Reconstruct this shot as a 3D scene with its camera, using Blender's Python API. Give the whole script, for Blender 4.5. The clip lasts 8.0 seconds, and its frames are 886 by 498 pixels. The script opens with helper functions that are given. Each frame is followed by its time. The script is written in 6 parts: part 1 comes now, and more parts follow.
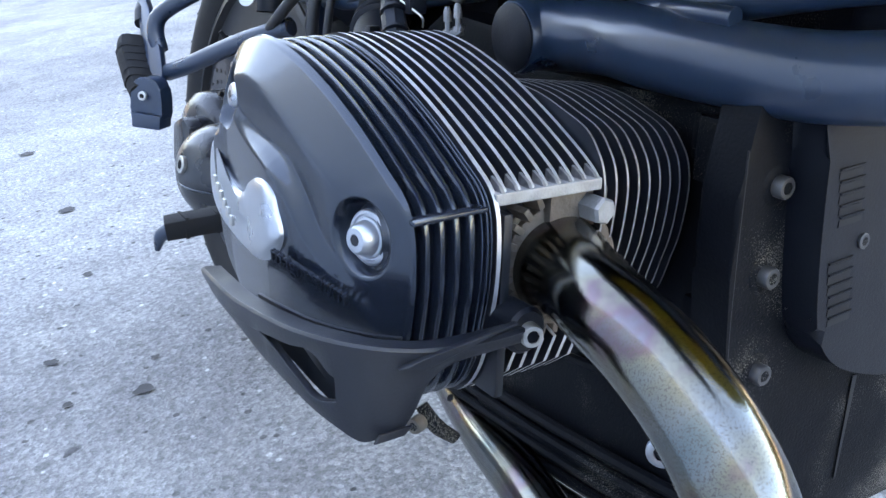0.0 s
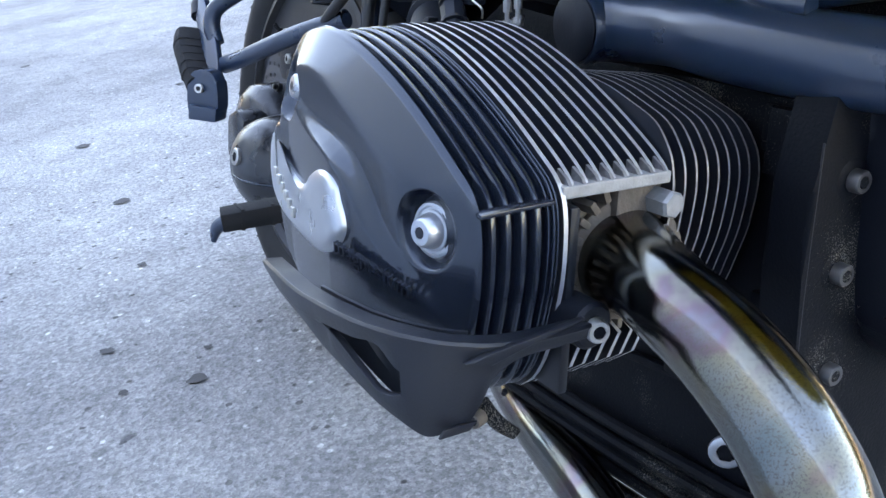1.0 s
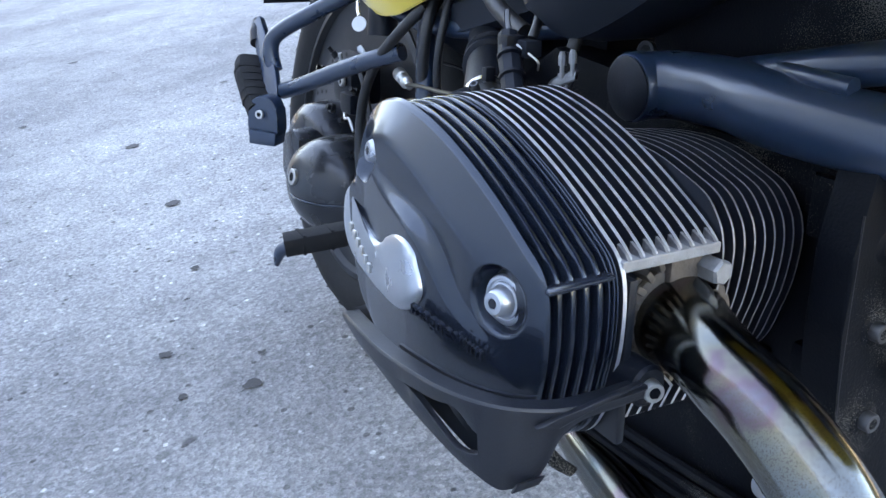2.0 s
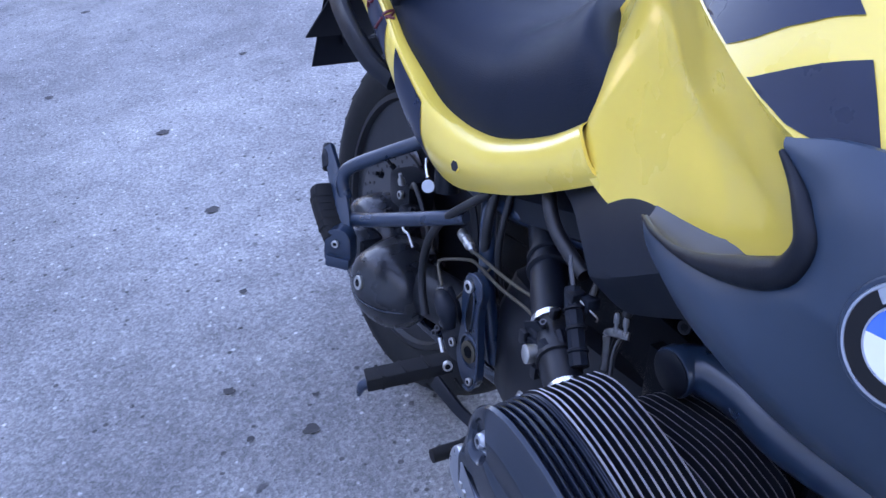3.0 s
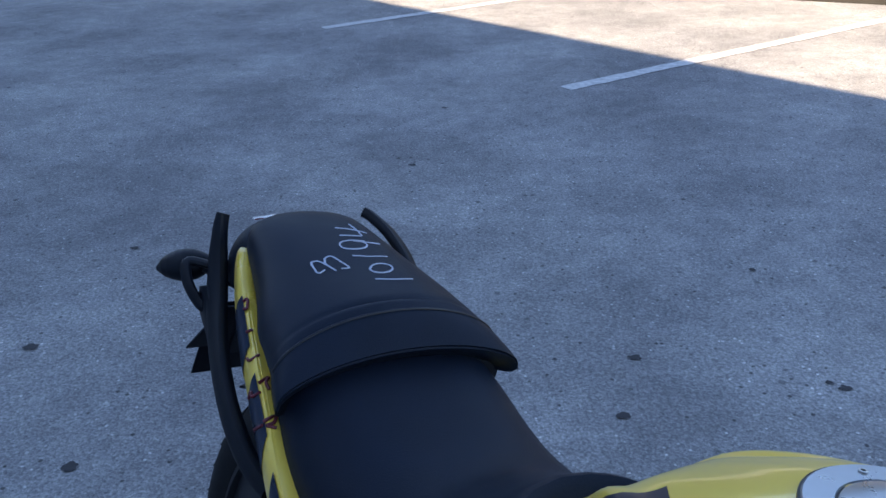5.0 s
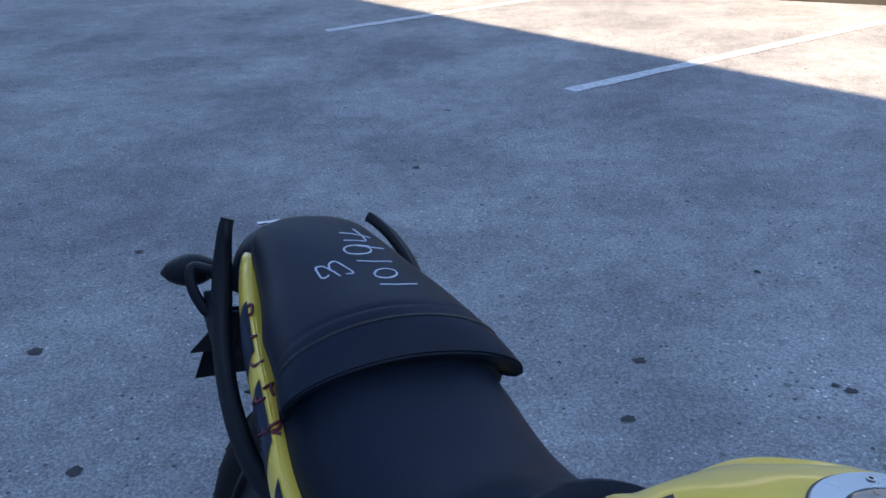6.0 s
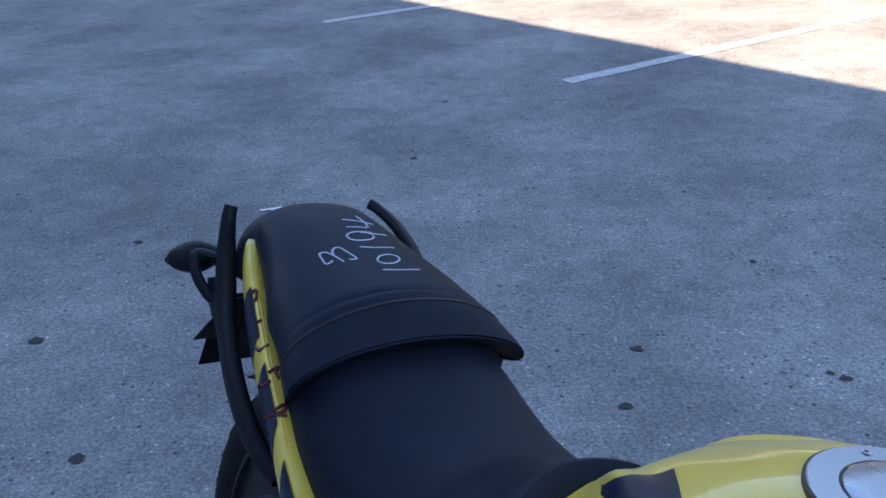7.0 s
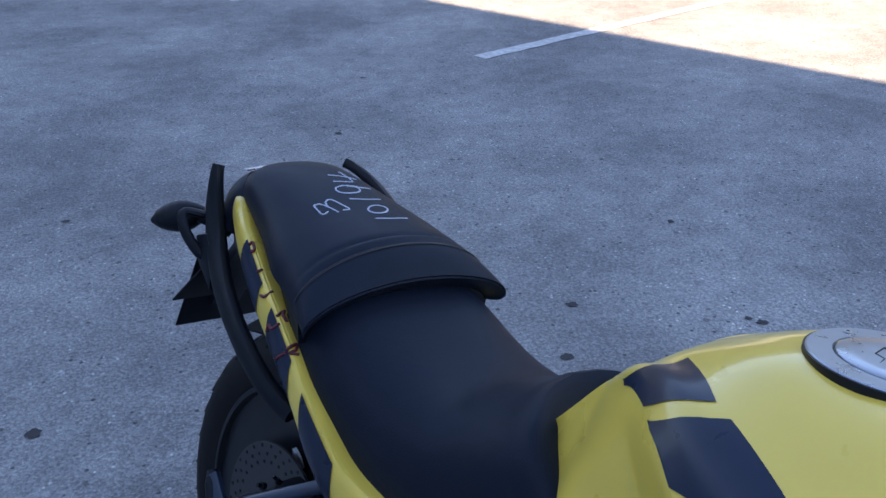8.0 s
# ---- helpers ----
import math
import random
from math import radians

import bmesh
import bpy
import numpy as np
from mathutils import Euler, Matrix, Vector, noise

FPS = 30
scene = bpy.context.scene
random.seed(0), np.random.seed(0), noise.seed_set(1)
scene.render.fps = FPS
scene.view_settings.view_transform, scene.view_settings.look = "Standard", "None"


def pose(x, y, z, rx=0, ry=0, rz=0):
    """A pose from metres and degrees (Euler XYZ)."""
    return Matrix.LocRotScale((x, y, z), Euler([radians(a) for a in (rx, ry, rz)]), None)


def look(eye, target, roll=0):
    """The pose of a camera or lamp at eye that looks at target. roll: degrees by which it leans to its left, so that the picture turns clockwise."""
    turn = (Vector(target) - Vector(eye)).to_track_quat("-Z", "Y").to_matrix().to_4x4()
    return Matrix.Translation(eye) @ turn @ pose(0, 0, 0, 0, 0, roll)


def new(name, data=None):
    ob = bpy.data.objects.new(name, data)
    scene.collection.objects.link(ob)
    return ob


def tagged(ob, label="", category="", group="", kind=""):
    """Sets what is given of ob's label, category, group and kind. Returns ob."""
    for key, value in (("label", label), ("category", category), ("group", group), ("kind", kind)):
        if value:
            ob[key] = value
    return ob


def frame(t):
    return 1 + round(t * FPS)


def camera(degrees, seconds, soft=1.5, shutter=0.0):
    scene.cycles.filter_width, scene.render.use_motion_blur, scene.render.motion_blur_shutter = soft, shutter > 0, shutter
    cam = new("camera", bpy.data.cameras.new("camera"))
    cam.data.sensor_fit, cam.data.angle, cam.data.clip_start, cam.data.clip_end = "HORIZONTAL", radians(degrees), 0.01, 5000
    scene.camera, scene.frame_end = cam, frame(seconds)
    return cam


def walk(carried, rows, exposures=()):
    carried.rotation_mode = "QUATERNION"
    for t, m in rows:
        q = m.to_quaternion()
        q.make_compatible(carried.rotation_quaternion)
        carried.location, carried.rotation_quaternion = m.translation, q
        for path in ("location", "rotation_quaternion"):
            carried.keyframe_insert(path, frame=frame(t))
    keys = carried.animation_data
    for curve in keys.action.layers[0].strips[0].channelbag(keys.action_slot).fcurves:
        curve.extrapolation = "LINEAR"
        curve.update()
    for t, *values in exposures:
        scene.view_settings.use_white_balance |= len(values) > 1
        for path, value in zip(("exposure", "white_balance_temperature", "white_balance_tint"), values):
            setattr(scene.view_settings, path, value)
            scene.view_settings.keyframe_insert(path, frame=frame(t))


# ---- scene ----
cam = camera(53.3, 8.0)
PATH = [
    (0, (0.035, -0.003, 0.713), (-0.026, 1.81, -0.129), -8.6),
    (0.5, (0.031, 0.004, 0.711), (-0.082, 1.814, -0.132), -9.2),
    (1, (0.025, 0.002, 0.712), (-0.138, 1.809, -0.129), -9.5),
    (1.2, (0.024, 0.003, 0.714), (-0.154, 1.809, -0.127), -9.8),
    (2.3, (0.013, -0.029, 0.862), (-0.25, 1.738, -0.039), -10.5),
    (2.5, (0.012, -0.033, 0.948), (-0.261, 1.701, -0.01), -10.6),
    (2.7, (0.007, -0.04, 1.032), (-0.269, 1.659, 0.013), -10.7),
    (3, (-0.016, -0.029, 1.15), (-0.26, 1.638, 0.072), -9.8),
    (3.1, (-0.025, -0.013, 1.189), (-0.251, 1.652, 0.104), -9.2),
    (3.5, (-0.042, 0.068, 1.3), (-0.193, 1.765, 0.253), -5.8),
    (4, (-0.02, 0.198, 1.391), (-0.104, 1.961, 0.451), -2.3),
    (4.5, (0.011, 0.291, 1.428), (0.003, 2.087, 0.549), -1.5),
    (6, (0.01, 0.303, 1.435), (-0.007, 2.105, 0.568), -1.8),
    (6.5, (0.021, 0.3, 1.44), (0.002, 2.101, 0.571), -2.1),
    (7, (0.001, 0.284, 1.434), (-0.007, 2.078, 0.552), -1.7),
    (7.5, (-0.032, 0.26, 1.434), (0.006, 2.04, 0.524), -1.1),
    (8, (-0.135, 0.184, 1.432), (0.082, 1.946, 0.511), -0.3),
]
EXPOSURES = [  # seconds, stops, kelvin, tint
    (0.0, 4.92, 9100, 19), (1.2, 4.72, 9050, 20), (2.5, 4.62, 8600, 19), (3.0, 4.15, 7200, 34), (3.5, 3.50, 7500, 33), (4.0, 3.12, 7450, 29), (4.5, 2.44, 6550, 18), (6.0, 2.53, 6400, 17), (7.0, 2.58, 6500, 18), (8.0, 2.74, 6900, 22),
]
walk(cam, [(t, look(eye, target, roll)) for t, eye, target, roll in PATH], EXPOSURES)

# ---- world, sun and the shade-giving house ----
LEAN_DIR = Vector((0.746, 0.666, 0.0)).normalized()
SUN_EL = radians(33)
world = bpy.data.worlds.new("sky")
scene.world = world
world.use_nodes = True
wn, wl = world.node_tree.nodes, world.node_tree.links
sky = wn.new("ShaderNodeTexSky")
sky.sky_type, sky.sun_disc = "NISHITA", False
sky.sun_elevation = SUN_EL
sky.dust_density, sky.ozone_density = 0.15, 1.6
sun_from = -LEAN_DIR
sky.sun_rotation = math.atan2(sun_from.x, sun_from.y)
wl.new(sky.outputs[0], wn["Background"].inputs[0])
wn["Background"].inputs[1].default_value = 0.08
sun_data = bpy.data.lights.new("sun", "SUN")
sun_data.energy, sun_data.angle, sun_data.color = 3.9, radians(0.45), (1.0, 0.82, 0.56)
sun = new("sun", sun_data)
sun.matrix_world = look((0, 0, 30), Vector((0, 0, 30)) + LEAN_DIR * math.cos(SUN_EL) - Vector((0, 0, math.sin(SUN_EL))))


# ---- materials ----
def material(name, color, rough=0.5, metal=0.0, coat=0.0, vary=0.0, scale=40.0, bump=0.0, bump_scale=300.0, rough_vary=0.1, dust=0.0, spec=0.5):
    m = bpy.data.materials.new(name)
    m.use_nodes = True
    n, l = m.node_tree.nodes, m.node_tree.links
    b = n["Principled BSDF"]
    b.inputs["Base Color"].default_value = (*color, 1)
    b.inputs["Roughness"].default_value = rough
    b.inputs["Metallic"].default_value = metal
    b.inputs["Specular IOR Level"].default_value = spec
    b.inputs["Coat Weight"].default_value = coat
    b.inputs["Coat Roughness"].default_value = 0.06
    tc = n.new("ShaderNodeTexCoord")
    noise1 = n.new("ShaderNodeTexNoise")
    noise1.inputs["Scale"].default_value, noise1.inputs["Detail"].default_value = scale, 6
    l.new(tc.outputs["Object"], noise1.inputs["Vector"])
    if vary:
        mix = n.new("ShaderNodeMixRGB")
        mix.inputs[1].default_value = (*[c * (1 - vary) for c in color], 1)
        mix.inputs[2].default_value = (*[min(1, c * (1 + vary)) for c in color], 1)
        l.new(noise1.outputs["Fac"], mix.inputs[0])
        out = mix.outputs[0]
        if dust:
            speck = n.new("ShaderNodeTexNoise")
            speck.inputs["Scale"].default_value, speck.inputs["Detail"].default_value = 1100, 3
            l.new(tc.outputs["Object"], speck.inputs["Vector"])
            patch = n.new("ShaderNodeTexNoise")
            patch.inputs["Scale"].default_value = 14
            l.new(tc.outputs["Object"], patch.inputs["Vector"])
            both = n.new("ShaderNodeMath")
            both.operation = "MULTIPLY"
            l.new(speck.outputs["Fac"], both.inputs[0])
            l.new(patch.outputs["Fac"], both.inputs[1])
            ramp = n.new("ShaderNodeValToRGB")
            ramp.color_ramp.elements[0].position, ramp.color_ramp.elements[1].position = 0.33, 0.38
            l.new(both.outputs[0], ramp.inputs[0])
            mix2 = n.new("ShaderNodeMixRGB")
            mix2.inputs[2].default_value = (dust, dust * 0.95, dust * 0.86, 1)
            l.new(ramp.outputs[0], mix2.inputs[0])
            l.new(out, mix2.inputs[1])
            out = mix2.outputs[0]
        l.new(out, b.inputs["Base Color"])
    rr = n.new("ShaderNodeMapRange")
    rr.inputs["To Min"].default_value, rr.inputs["To Max"].default_value = max(0.02, rough - rough_vary), min(1, rough + rough_vary)
    l.new(noise1.outputs["Fac"], rr.inputs["Value"])
    l.new(rr.outputs[0], b.inputs["Roughness"])
    if bump:
        noise2 = n.new("ShaderNodeTexNoise")
        noise2.inputs["Scale"].default_value, noise2.inputs["Detail"].default_value = bump_scale, 3
        l.new(tc.outputs["Object"], noise2.inputs["Vector"])
        bp = n.new("ShaderNodeBump")
        bp.inputs["Strength"].default_value, bp.inputs["Distance"].default_value = bump, 0.001
        l.new(noise2.outputs["Fac"], bp.inputs["Height"])
        l.new(bp.outputs[0], b.inputs["Normal"])
    return m


def asphalt_material():
    m = bpy.data.materials.new("asphalt")
    m.use_nodes = True
    n, l = m.node_tree.nodes, m.node_tree.links
    b = n["Principled BSDF"]
    tc = n.new("ShaderNodeTexCoord")

    def tex(kind, scale, detail=4.0):
        t = n.new(kind)
        t.inputs["Scale"].default_value = scale
        if "Noise" in kind:
            t.inputs["Detail"].default_value = detail
        l.new(tc.outputs["Object"], t.inputs["Vector"])
        return t

    def ramp(src, p0, p1, c0, c1):
        r = n.new("ShaderNodeValToRGB")
        r.color_ramp.elements[0].position, r.color_ramp.elements[1].position = p0, p1
        r.color_ramp.elements[0].color, r.color_ramp.elements[1].color = (*c0, 1), (*c1, 1)
        l.new(src, r.inputs[0])
        return r.outputs[0]

    def mix(kind, fac, a, c):
        x = n.new("ShaderNodeMixRGB")
        x.blend_type = kind
        x.inputs[0].default_value = fac
        l.new(a, x.inputs[1])
        l.new(c, x.inputs[2])
        return x.outputs[0]

    stones = tex("ShaderNodeTexVoronoi", 140)
    grit = tex("ShaderNodeTexVoronoi", 330)
    fine = tex("ShaderNodeTexNoise", 420, 5)
    blotch = tex("ShaderNodeTexNoise", 1.3, 8)
    wide = tex("ShaderNodeTexNoise", 0.45, 4)
    col = ramp(stones.outputs["Color"], 0.0, 1.0, (0.20, 0.20, 0.20), (0.40, 0.395, 0.385))
    light = tex("ShaderNodeTexVoronoi", 75)
    chips = ramp(light.outputs["Color"], 0.86, 0.88, (0, 0, 0), (1, 1, 1))
    core = ramp(light.outputs["Distance"], 0.28, 0.40, (1, 1, 1), (0, 0, 0))
    chips = mix("MULTIPLY", 1.0, chips, core)
    chip = n.new("ShaderNodeMixRGB")
    chip.inputs[2].default_value = (0.64, 0.63, 0.61, 1)
    l.new(chips, chip.inputs[0])
    l.new(col, chip.inputs[1])
    col = mix("MULTIPLY", 0.42, chip.outputs[0], ramp(grit.outputs["Color"], 0.05, 0.95, (0.42, 0.42, 0.42), (1.52, 1.52, 1.50)))
    col = mix("MULTIPLY", 0.26, col, ramp(fine.outputs["Fac"], 0.34, 0.66, (0.50, 0.50, 0.50), (1.34, 1.34, 1.34)))
    col = mix("MULTIPLY", 0.8, col, ramp(blotch.outputs["Fac"], 0.36, 0.62, (0.66, 0.66, 0.67), (1.14, 1.14, 1.13)))
    col = mix("MULTIPLY", 0.7, col, ramp(wide.outputs["Fac"], 0.38, 0.62, (0.78, 0.78, 0.80), (1.10, 1.10, 1.08)))
    mid = tex("ShaderNodeTexNoise", 9, 9)
    col = mix("MULTIPLY", 0.45, col, ramp(mid.outputs["Fac"], 0.34, 0.66, (0.66, 0.66, 0.67), (1.18, 1.18, 1.17)))
    coarse = tex("ShaderNodeTexNoise", 85, 4)
    col = mix("MULTIPLY", 0.5, col, ramp(coarse.outputs["Fac"], 0.36, 0.64, (0.64, 0.64, 0.65), (1.28, 1.28, 1.27)))
    dark = tex("ShaderNodeTexVoronoi", 60)
    pits = ramp(dark.outputs["Color"], 0.12, 0.14, (0.22, 0.22, 0.22), (1, 1, 1))
    hollow = ramp(dark.outputs["Distance"], 0.30, 0.45, (0.0, 0.0, 0.0), (1, 1, 1))
    pits = mix("ADD", 1.0, pits, hollow)
    clampn = n.new("ShaderNodeMixRGB")
    clampn.blend_type, clampn.use_clamp = "DARKEN", True
    clampn.inputs[0].default_value = 1.0
    clampn.inputs[2].default_value = (1, 1, 1, 1)
    l.new(pits, clampn.inputs[1])
    col = mix("MULTIPLY", 0.85, col, clampn.outputs[0])
    lumps = tex("ShaderNodeTexVoronoi", 34)
    worn = tex("ShaderNodeTexNoise", 2.2, 5)
    where = mix("MULTIPLY", 1.0, ramp(lumps.outputs["Color"], 0.88, 0.91, (0, 0, 0), (1, 1, 1)), ramp(worn.outputs["Fac"], 0.46, 0.62, (0, 0, 0), (1, 1, 1)))
    where = mix("MULTIPLY", 1.0, where, ramp(lumps.outputs["Distance"], 0.25, 0.5, (1, 1, 1), (0, 0, 0)))
    dim = n.new("ShaderNodeMixRGB")
    dim.inputs[2].default_value = (0.05, 0.05, 0.052, 1)
    l.new(where, dim.inputs[0])
    l.new(col, dim.inputs[1])
    col = dim.outputs[0]
    l.new(col, b.inputs["Base Color"])
    b.inputs["Roughness"].default_value = 0.88
    bp = n.new("ShaderNodeBump")
    bp.inputs["Strength"].default_value, bp.inputs["Distance"].default_value = 0.9, 0.004
    h = mix("ADD", 0.6, stones.outputs["Distance"], fine.outputs["Fac"])
    l.new(h, bp.inputs["Height"])
    l.new(bp.outputs[0], b.inputs["Normal"])
    return m


ASPHALT = asphalt_material()
LINE_PAINT = material("line_paint", (0.50, 0.50, 0.485), 0.85, vary=0.6, scale=28, bump=0.6)
STAIN = material("oil_stain", (0.035, 0.033, 0.034), 0.75, vary=0.4, scale=70, bump=0.5, bump_scale=250)
RENDER_WALL = material("render_wall", (0.46, 0.52, 0.60), 0.9, vary=0.12, scale=3, bump=0.4, bump_scale=60)
SATIN_BLACK = material("satin_black_paint", (0.0078, 0.0112, 0.0185), 0.21, coat=0.22, vary=0.2, scale=25, bump=0.05, bump_scale=900, rough_vary=0.06)
SATIN_BLACK.node_tree.nodes["Principled BSDF"].inputs["Specular Tint"].default_value = (0.72, 0.86, 1.0, 1)
FIN_BLACK = material("black_fin_paint", (0.0070, 0.0095, 0.0145), 0.40, vary=0.3, scale=40, spec=0.35)
FIN_EDGE = material("worn_fin_edge", (0.22, 0.22, 0.23), 0.5, metal=0.7, vary=0.75, scale=260, bump=0.3, bump_scale=700)
BARE_ALU = material("bare_aluminium", (0.44, 0.45, 0.47), 0.52, metal=0.7, vary=0.35, scale=120, bump=0.3, bump_scale=700)
DULL_ALU = material("dull_cast_aluminium", (0.27, 0.275, 0.285), 0.58, metal=0.6, vary=0.4, scale=140, bump=0.4, bump_scale=600)
ENGINE_DARK = material("dark_cast_metal", (0.0026, 0.0036, 0.0058), 0.55, vary=0.4, scale=30, bump=0.35, bump_scale=500, dust=0.10, spec=0.10)
SATIN_SILVER = material("satin_silver", (0.40, 0.425, 0.46), 0.30, metal=0.8, vary=0.08, scale=60)
STEEL = material("zinc_steel", (0.55, 0.54, 0.51), 0.36, metal=0.9, vary=0.2, scale=160, bump=0.15, bump_scale=600)
RUST = material("rusty_iron", (0.100, 0.084, 0.072), 0.7, metal=0.35, vary=0.6, scale=110, bump=0.8, bump_scale=350)
NAVY = material("navy_frame_paint", (0.0105, 0.0250, 0.0500), 0.30, coat=0.3, vary=0.15, scale=30)
FLANK = material("matt_navy_plastic", (0.0185, 0.0370, 0.0620), 0.39, spec=0.42, vary=0.12, scale=20, bump=0.03, bump_scale=700)
YELLOW = material("yellow_lacquer", (0.87, 0.605, 0.085), 0.30, coat=0.6, vary=0.05, scale=9)
STRIPE = material("dark_blue_sticker", (0.0115, 0.0205, 0.043), 0.30, coat=0.1, spec=0.25, vary=0.15, scale=25)
RUBBER = material("tyre_rubber", (0.007, 0.0072, 0.008), 0.7, vary=0.3, scale=60, bump=0.3, bump_scale=400, spec=0.3)
BLACK_PLASTIC = material("black_plastic", (0.0048, 0.0068, 0.0112), 0.44, vary=0.25, scale=30, bump=0.15, bump_scale=600, spec=0.22)
GUARD_PLASTIC = material("black_guard_plastic", (0.0085, 0.0106, 0.0155), 0.38, vary=0.12, scale=25, bump=0.12, bump_scale=700, spec=0.4)
GREY_PLASTIC = material("dark_grey_plastic", (0.0095, 0.0130, 0.0195), 0.46, vary=0.12, scale=25, bump=0.1, bump_scale=600, spec=0.17)
SEAT_VINYL = material("black_seat_vinyl", (0.0085, 0.0135, 0.0240), 0.46, vary=0.3, scale=14, bump=0.45, bump_scale=520, spec=0.13)
GREY_LIP = material("mid_grey_plastic", (0.062, 0.064, 0.070), 0.55, vary=0.15, scale=30)
CLEAN_DARK = material("smooth_dark_casing", (0.008, 0.009, 0.012), 0.42, vary=0.25, scale=18, spec=0.3)
DRIVE_GREY = material("dark_grey_housing_paint", (0.014, 0.0165, 0.021), 0.27, vary=0.25, scale=22, bump=0.06, bump_scale=500, spec=0.5)
RIM_BLACK = material("dark_wheel_paint", (0.006, 0.007, 0.010), 0.38, vary=0.2, scale=30)
CHALK = material("white_chalk", (0.40, 0.43, 0.50), 0.9, vary=0.85, scale=520)
RED_INK = material("dark_red_ink", (0.13, 0.012, 0.02), 0.5, vary=0.2, scale=100)
WHITE_PAINT = material("white_enamel", (0.8, 0.8, 0.8), 0.25, coat=0.5)
BLUE_ENAMEL = material("blue_enamel", (0.02, 0.15, 0.62), 0.25, coat=0.5)
BLACK_ENAMEL = material("black_enamel", (0.004, 0.004, 0.005), 0.35, spec=0.3)
CLAMP = material("bright_clamp", (0.75, 0.75, 0.74), 0.25, metal=1.0, vary=0.1, scale=200)
CABLE = material("cable_rubber", (0.010, 0.010, 0.012), 0.45)
DARK_STEEL = material("dull_disc_steel", (0.10, 0.10, 0.105), 0.45, metal=0.8, vary=0.2, scale=90)
PIPE_DARK = material("brown_line", (0.10, 0.085, 0.06), 0.4, metal=0.6)


def chrome_material():
    m = bpy.data.materials.new("heat_tinted_chrome")
    m.use_nodes = True
    n, l = m.node_tree.nodes, m.node_tree.links
    b = n["Principled BSDF"]
    b.inputs["Metallic"].default_value = 1.0
    tc = n.new("ShaderNodeTexCoord")
    a = n.new("ShaderNodeTexNoise")
    a.inputs["Scale"].default_value, a.inputs["Detail"].default_value = 22, 5
    l.new(tc.outputs["Object"], a.inputs["Vector"])
    r = n.new("ShaderNodeValToRGB")
    e = r.color_ramp.elements
    e[0].position, e[0].color = 0.30, (0.100, 0.135, 0.140, 1)
    e[1].position, e[1].color = 0.74, (0.175, 0.150, 0.105, 1)
    for p, c in ((0.42, (0.155, 0.165, 0.160, 1)), (0.52, (0.165, 0.155, 0.120, 1)), (0.59, (0.125, 0.085, 0.098, 1)), (0.66, (0.12, 0.125, 0.14, 1))):
        k = r.color_ramp.elements.new(p)
        k.color = c
    l.new(a.outputs["Fac"], r.inputs[0])
    s = n.new("ShaderNodeTexNoise")
    s.inputs["Scale"].default_value, s.inputs["Detail"].default_value = 1100, 5
    l.new(tc.outputs["Object"], s.inputs["Vector"])
    sr = n.new("ShaderNodeValToRGB")
    sr.color_ramp.elements[0].position, sr.color_ramp.elements[1].position = 0.50, 0.68
    l.new(s.outputs["Fac"], sr.inputs[0])
    mx = n.new("ShaderNodeMixRGB")
    mx.inputs[2].default_value = (0.10, 0.092, 0.080, 1)
    l.new(sr.outputs[0], mx.inputs[0])
    l.new(r.outputs[0], mx.inputs[1])
    l.new(mx.outputs[0], b.inputs["Base Color"])
    rr = n.new("ShaderNodeMapRange")
    rr.inputs["To Min"].default_value, rr.inputs["To Max"].default_value = 0.06, 0.15
    l.new(a.outputs["Fac"], rr.inputs["Value"])
    l.new(rr.outputs[0], b.inputs["Roughness"])
    bp = n.new("ShaderNodeBump")
    bp.inputs["Strength"].default_value, bp.inputs["Distance"].default_value = 0.10, 0.0006
    l.new(s.outputs["Fac"], bp.inputs["Height"])
    l.new(bp.outputs[0], b.inputs["Normal"])
    return m


CHROME = chrome_material()


# ---- mesh helpers ----
def part(name, bm, mats, parent, label="", smooth=True):
    mats = mats if isinstance(mats, (list, tuple)) else [mats]
    bmesh.ops.recalc_face_normals(bm, faces=bm.faces)
    me = bpy.data.meshes.new(name)
    if smooth:
        for f in bm.faces:
            f.smooth = True
        for e in bm.edges:
            if len(e.link_faces) == 2 and e.calc_face_angle(0) > radians(38):
                e.smooth = False
    bm.to_mesh(me)
    bm.free()
    for m in mats:
        me.materials.append(m)
    ob = new(name, me)
    ob.parent = parent
    if label:
        tagged(ob, label)
    return ob


def V(*p):
    return Vector(p)


def spline(points, n):
    """n + 1 evenly spread points of a smooth curve through the given points."""
    pts = [Vector(p) for p in points]
    ext = [2 * pts[0] - pts[1], *pts, 2 * pts[-1] - pts[-2]]
    fine = []
    for i in range(1, len(ext) - 2):
        p0, p1, p2, p3 = ext[i - 1 : i + 3]
        for k in range(24):
            t = k / 24
            fine.append(0.5 * (2 * p1 + (p2 - p0) * t + (2 * p0 - 5 * p1 + 4 * p2 - p3) * t * t + (3 * p1 - p0 - 3 * p2 + p3) * t**3))
    fine.append(pts[-1])
    lens = [0.0]
    for a, c in zip(fine, fine[1:]):
        lens.append(lens[-1] + (c - a).length)
    out, j = [], 0
    for k in range(n + 1):
        want = lens[-1] * k / n
        while j < len(fine) - 2 and lens[j + 1] < want:
            j += 1
        seg = lens[j + 1] - lens[j]
        out.append(fine[j].lerp(fine[j + 1], (want - lens[j]) / seg if seg > 1e-9 else 0))
    return out


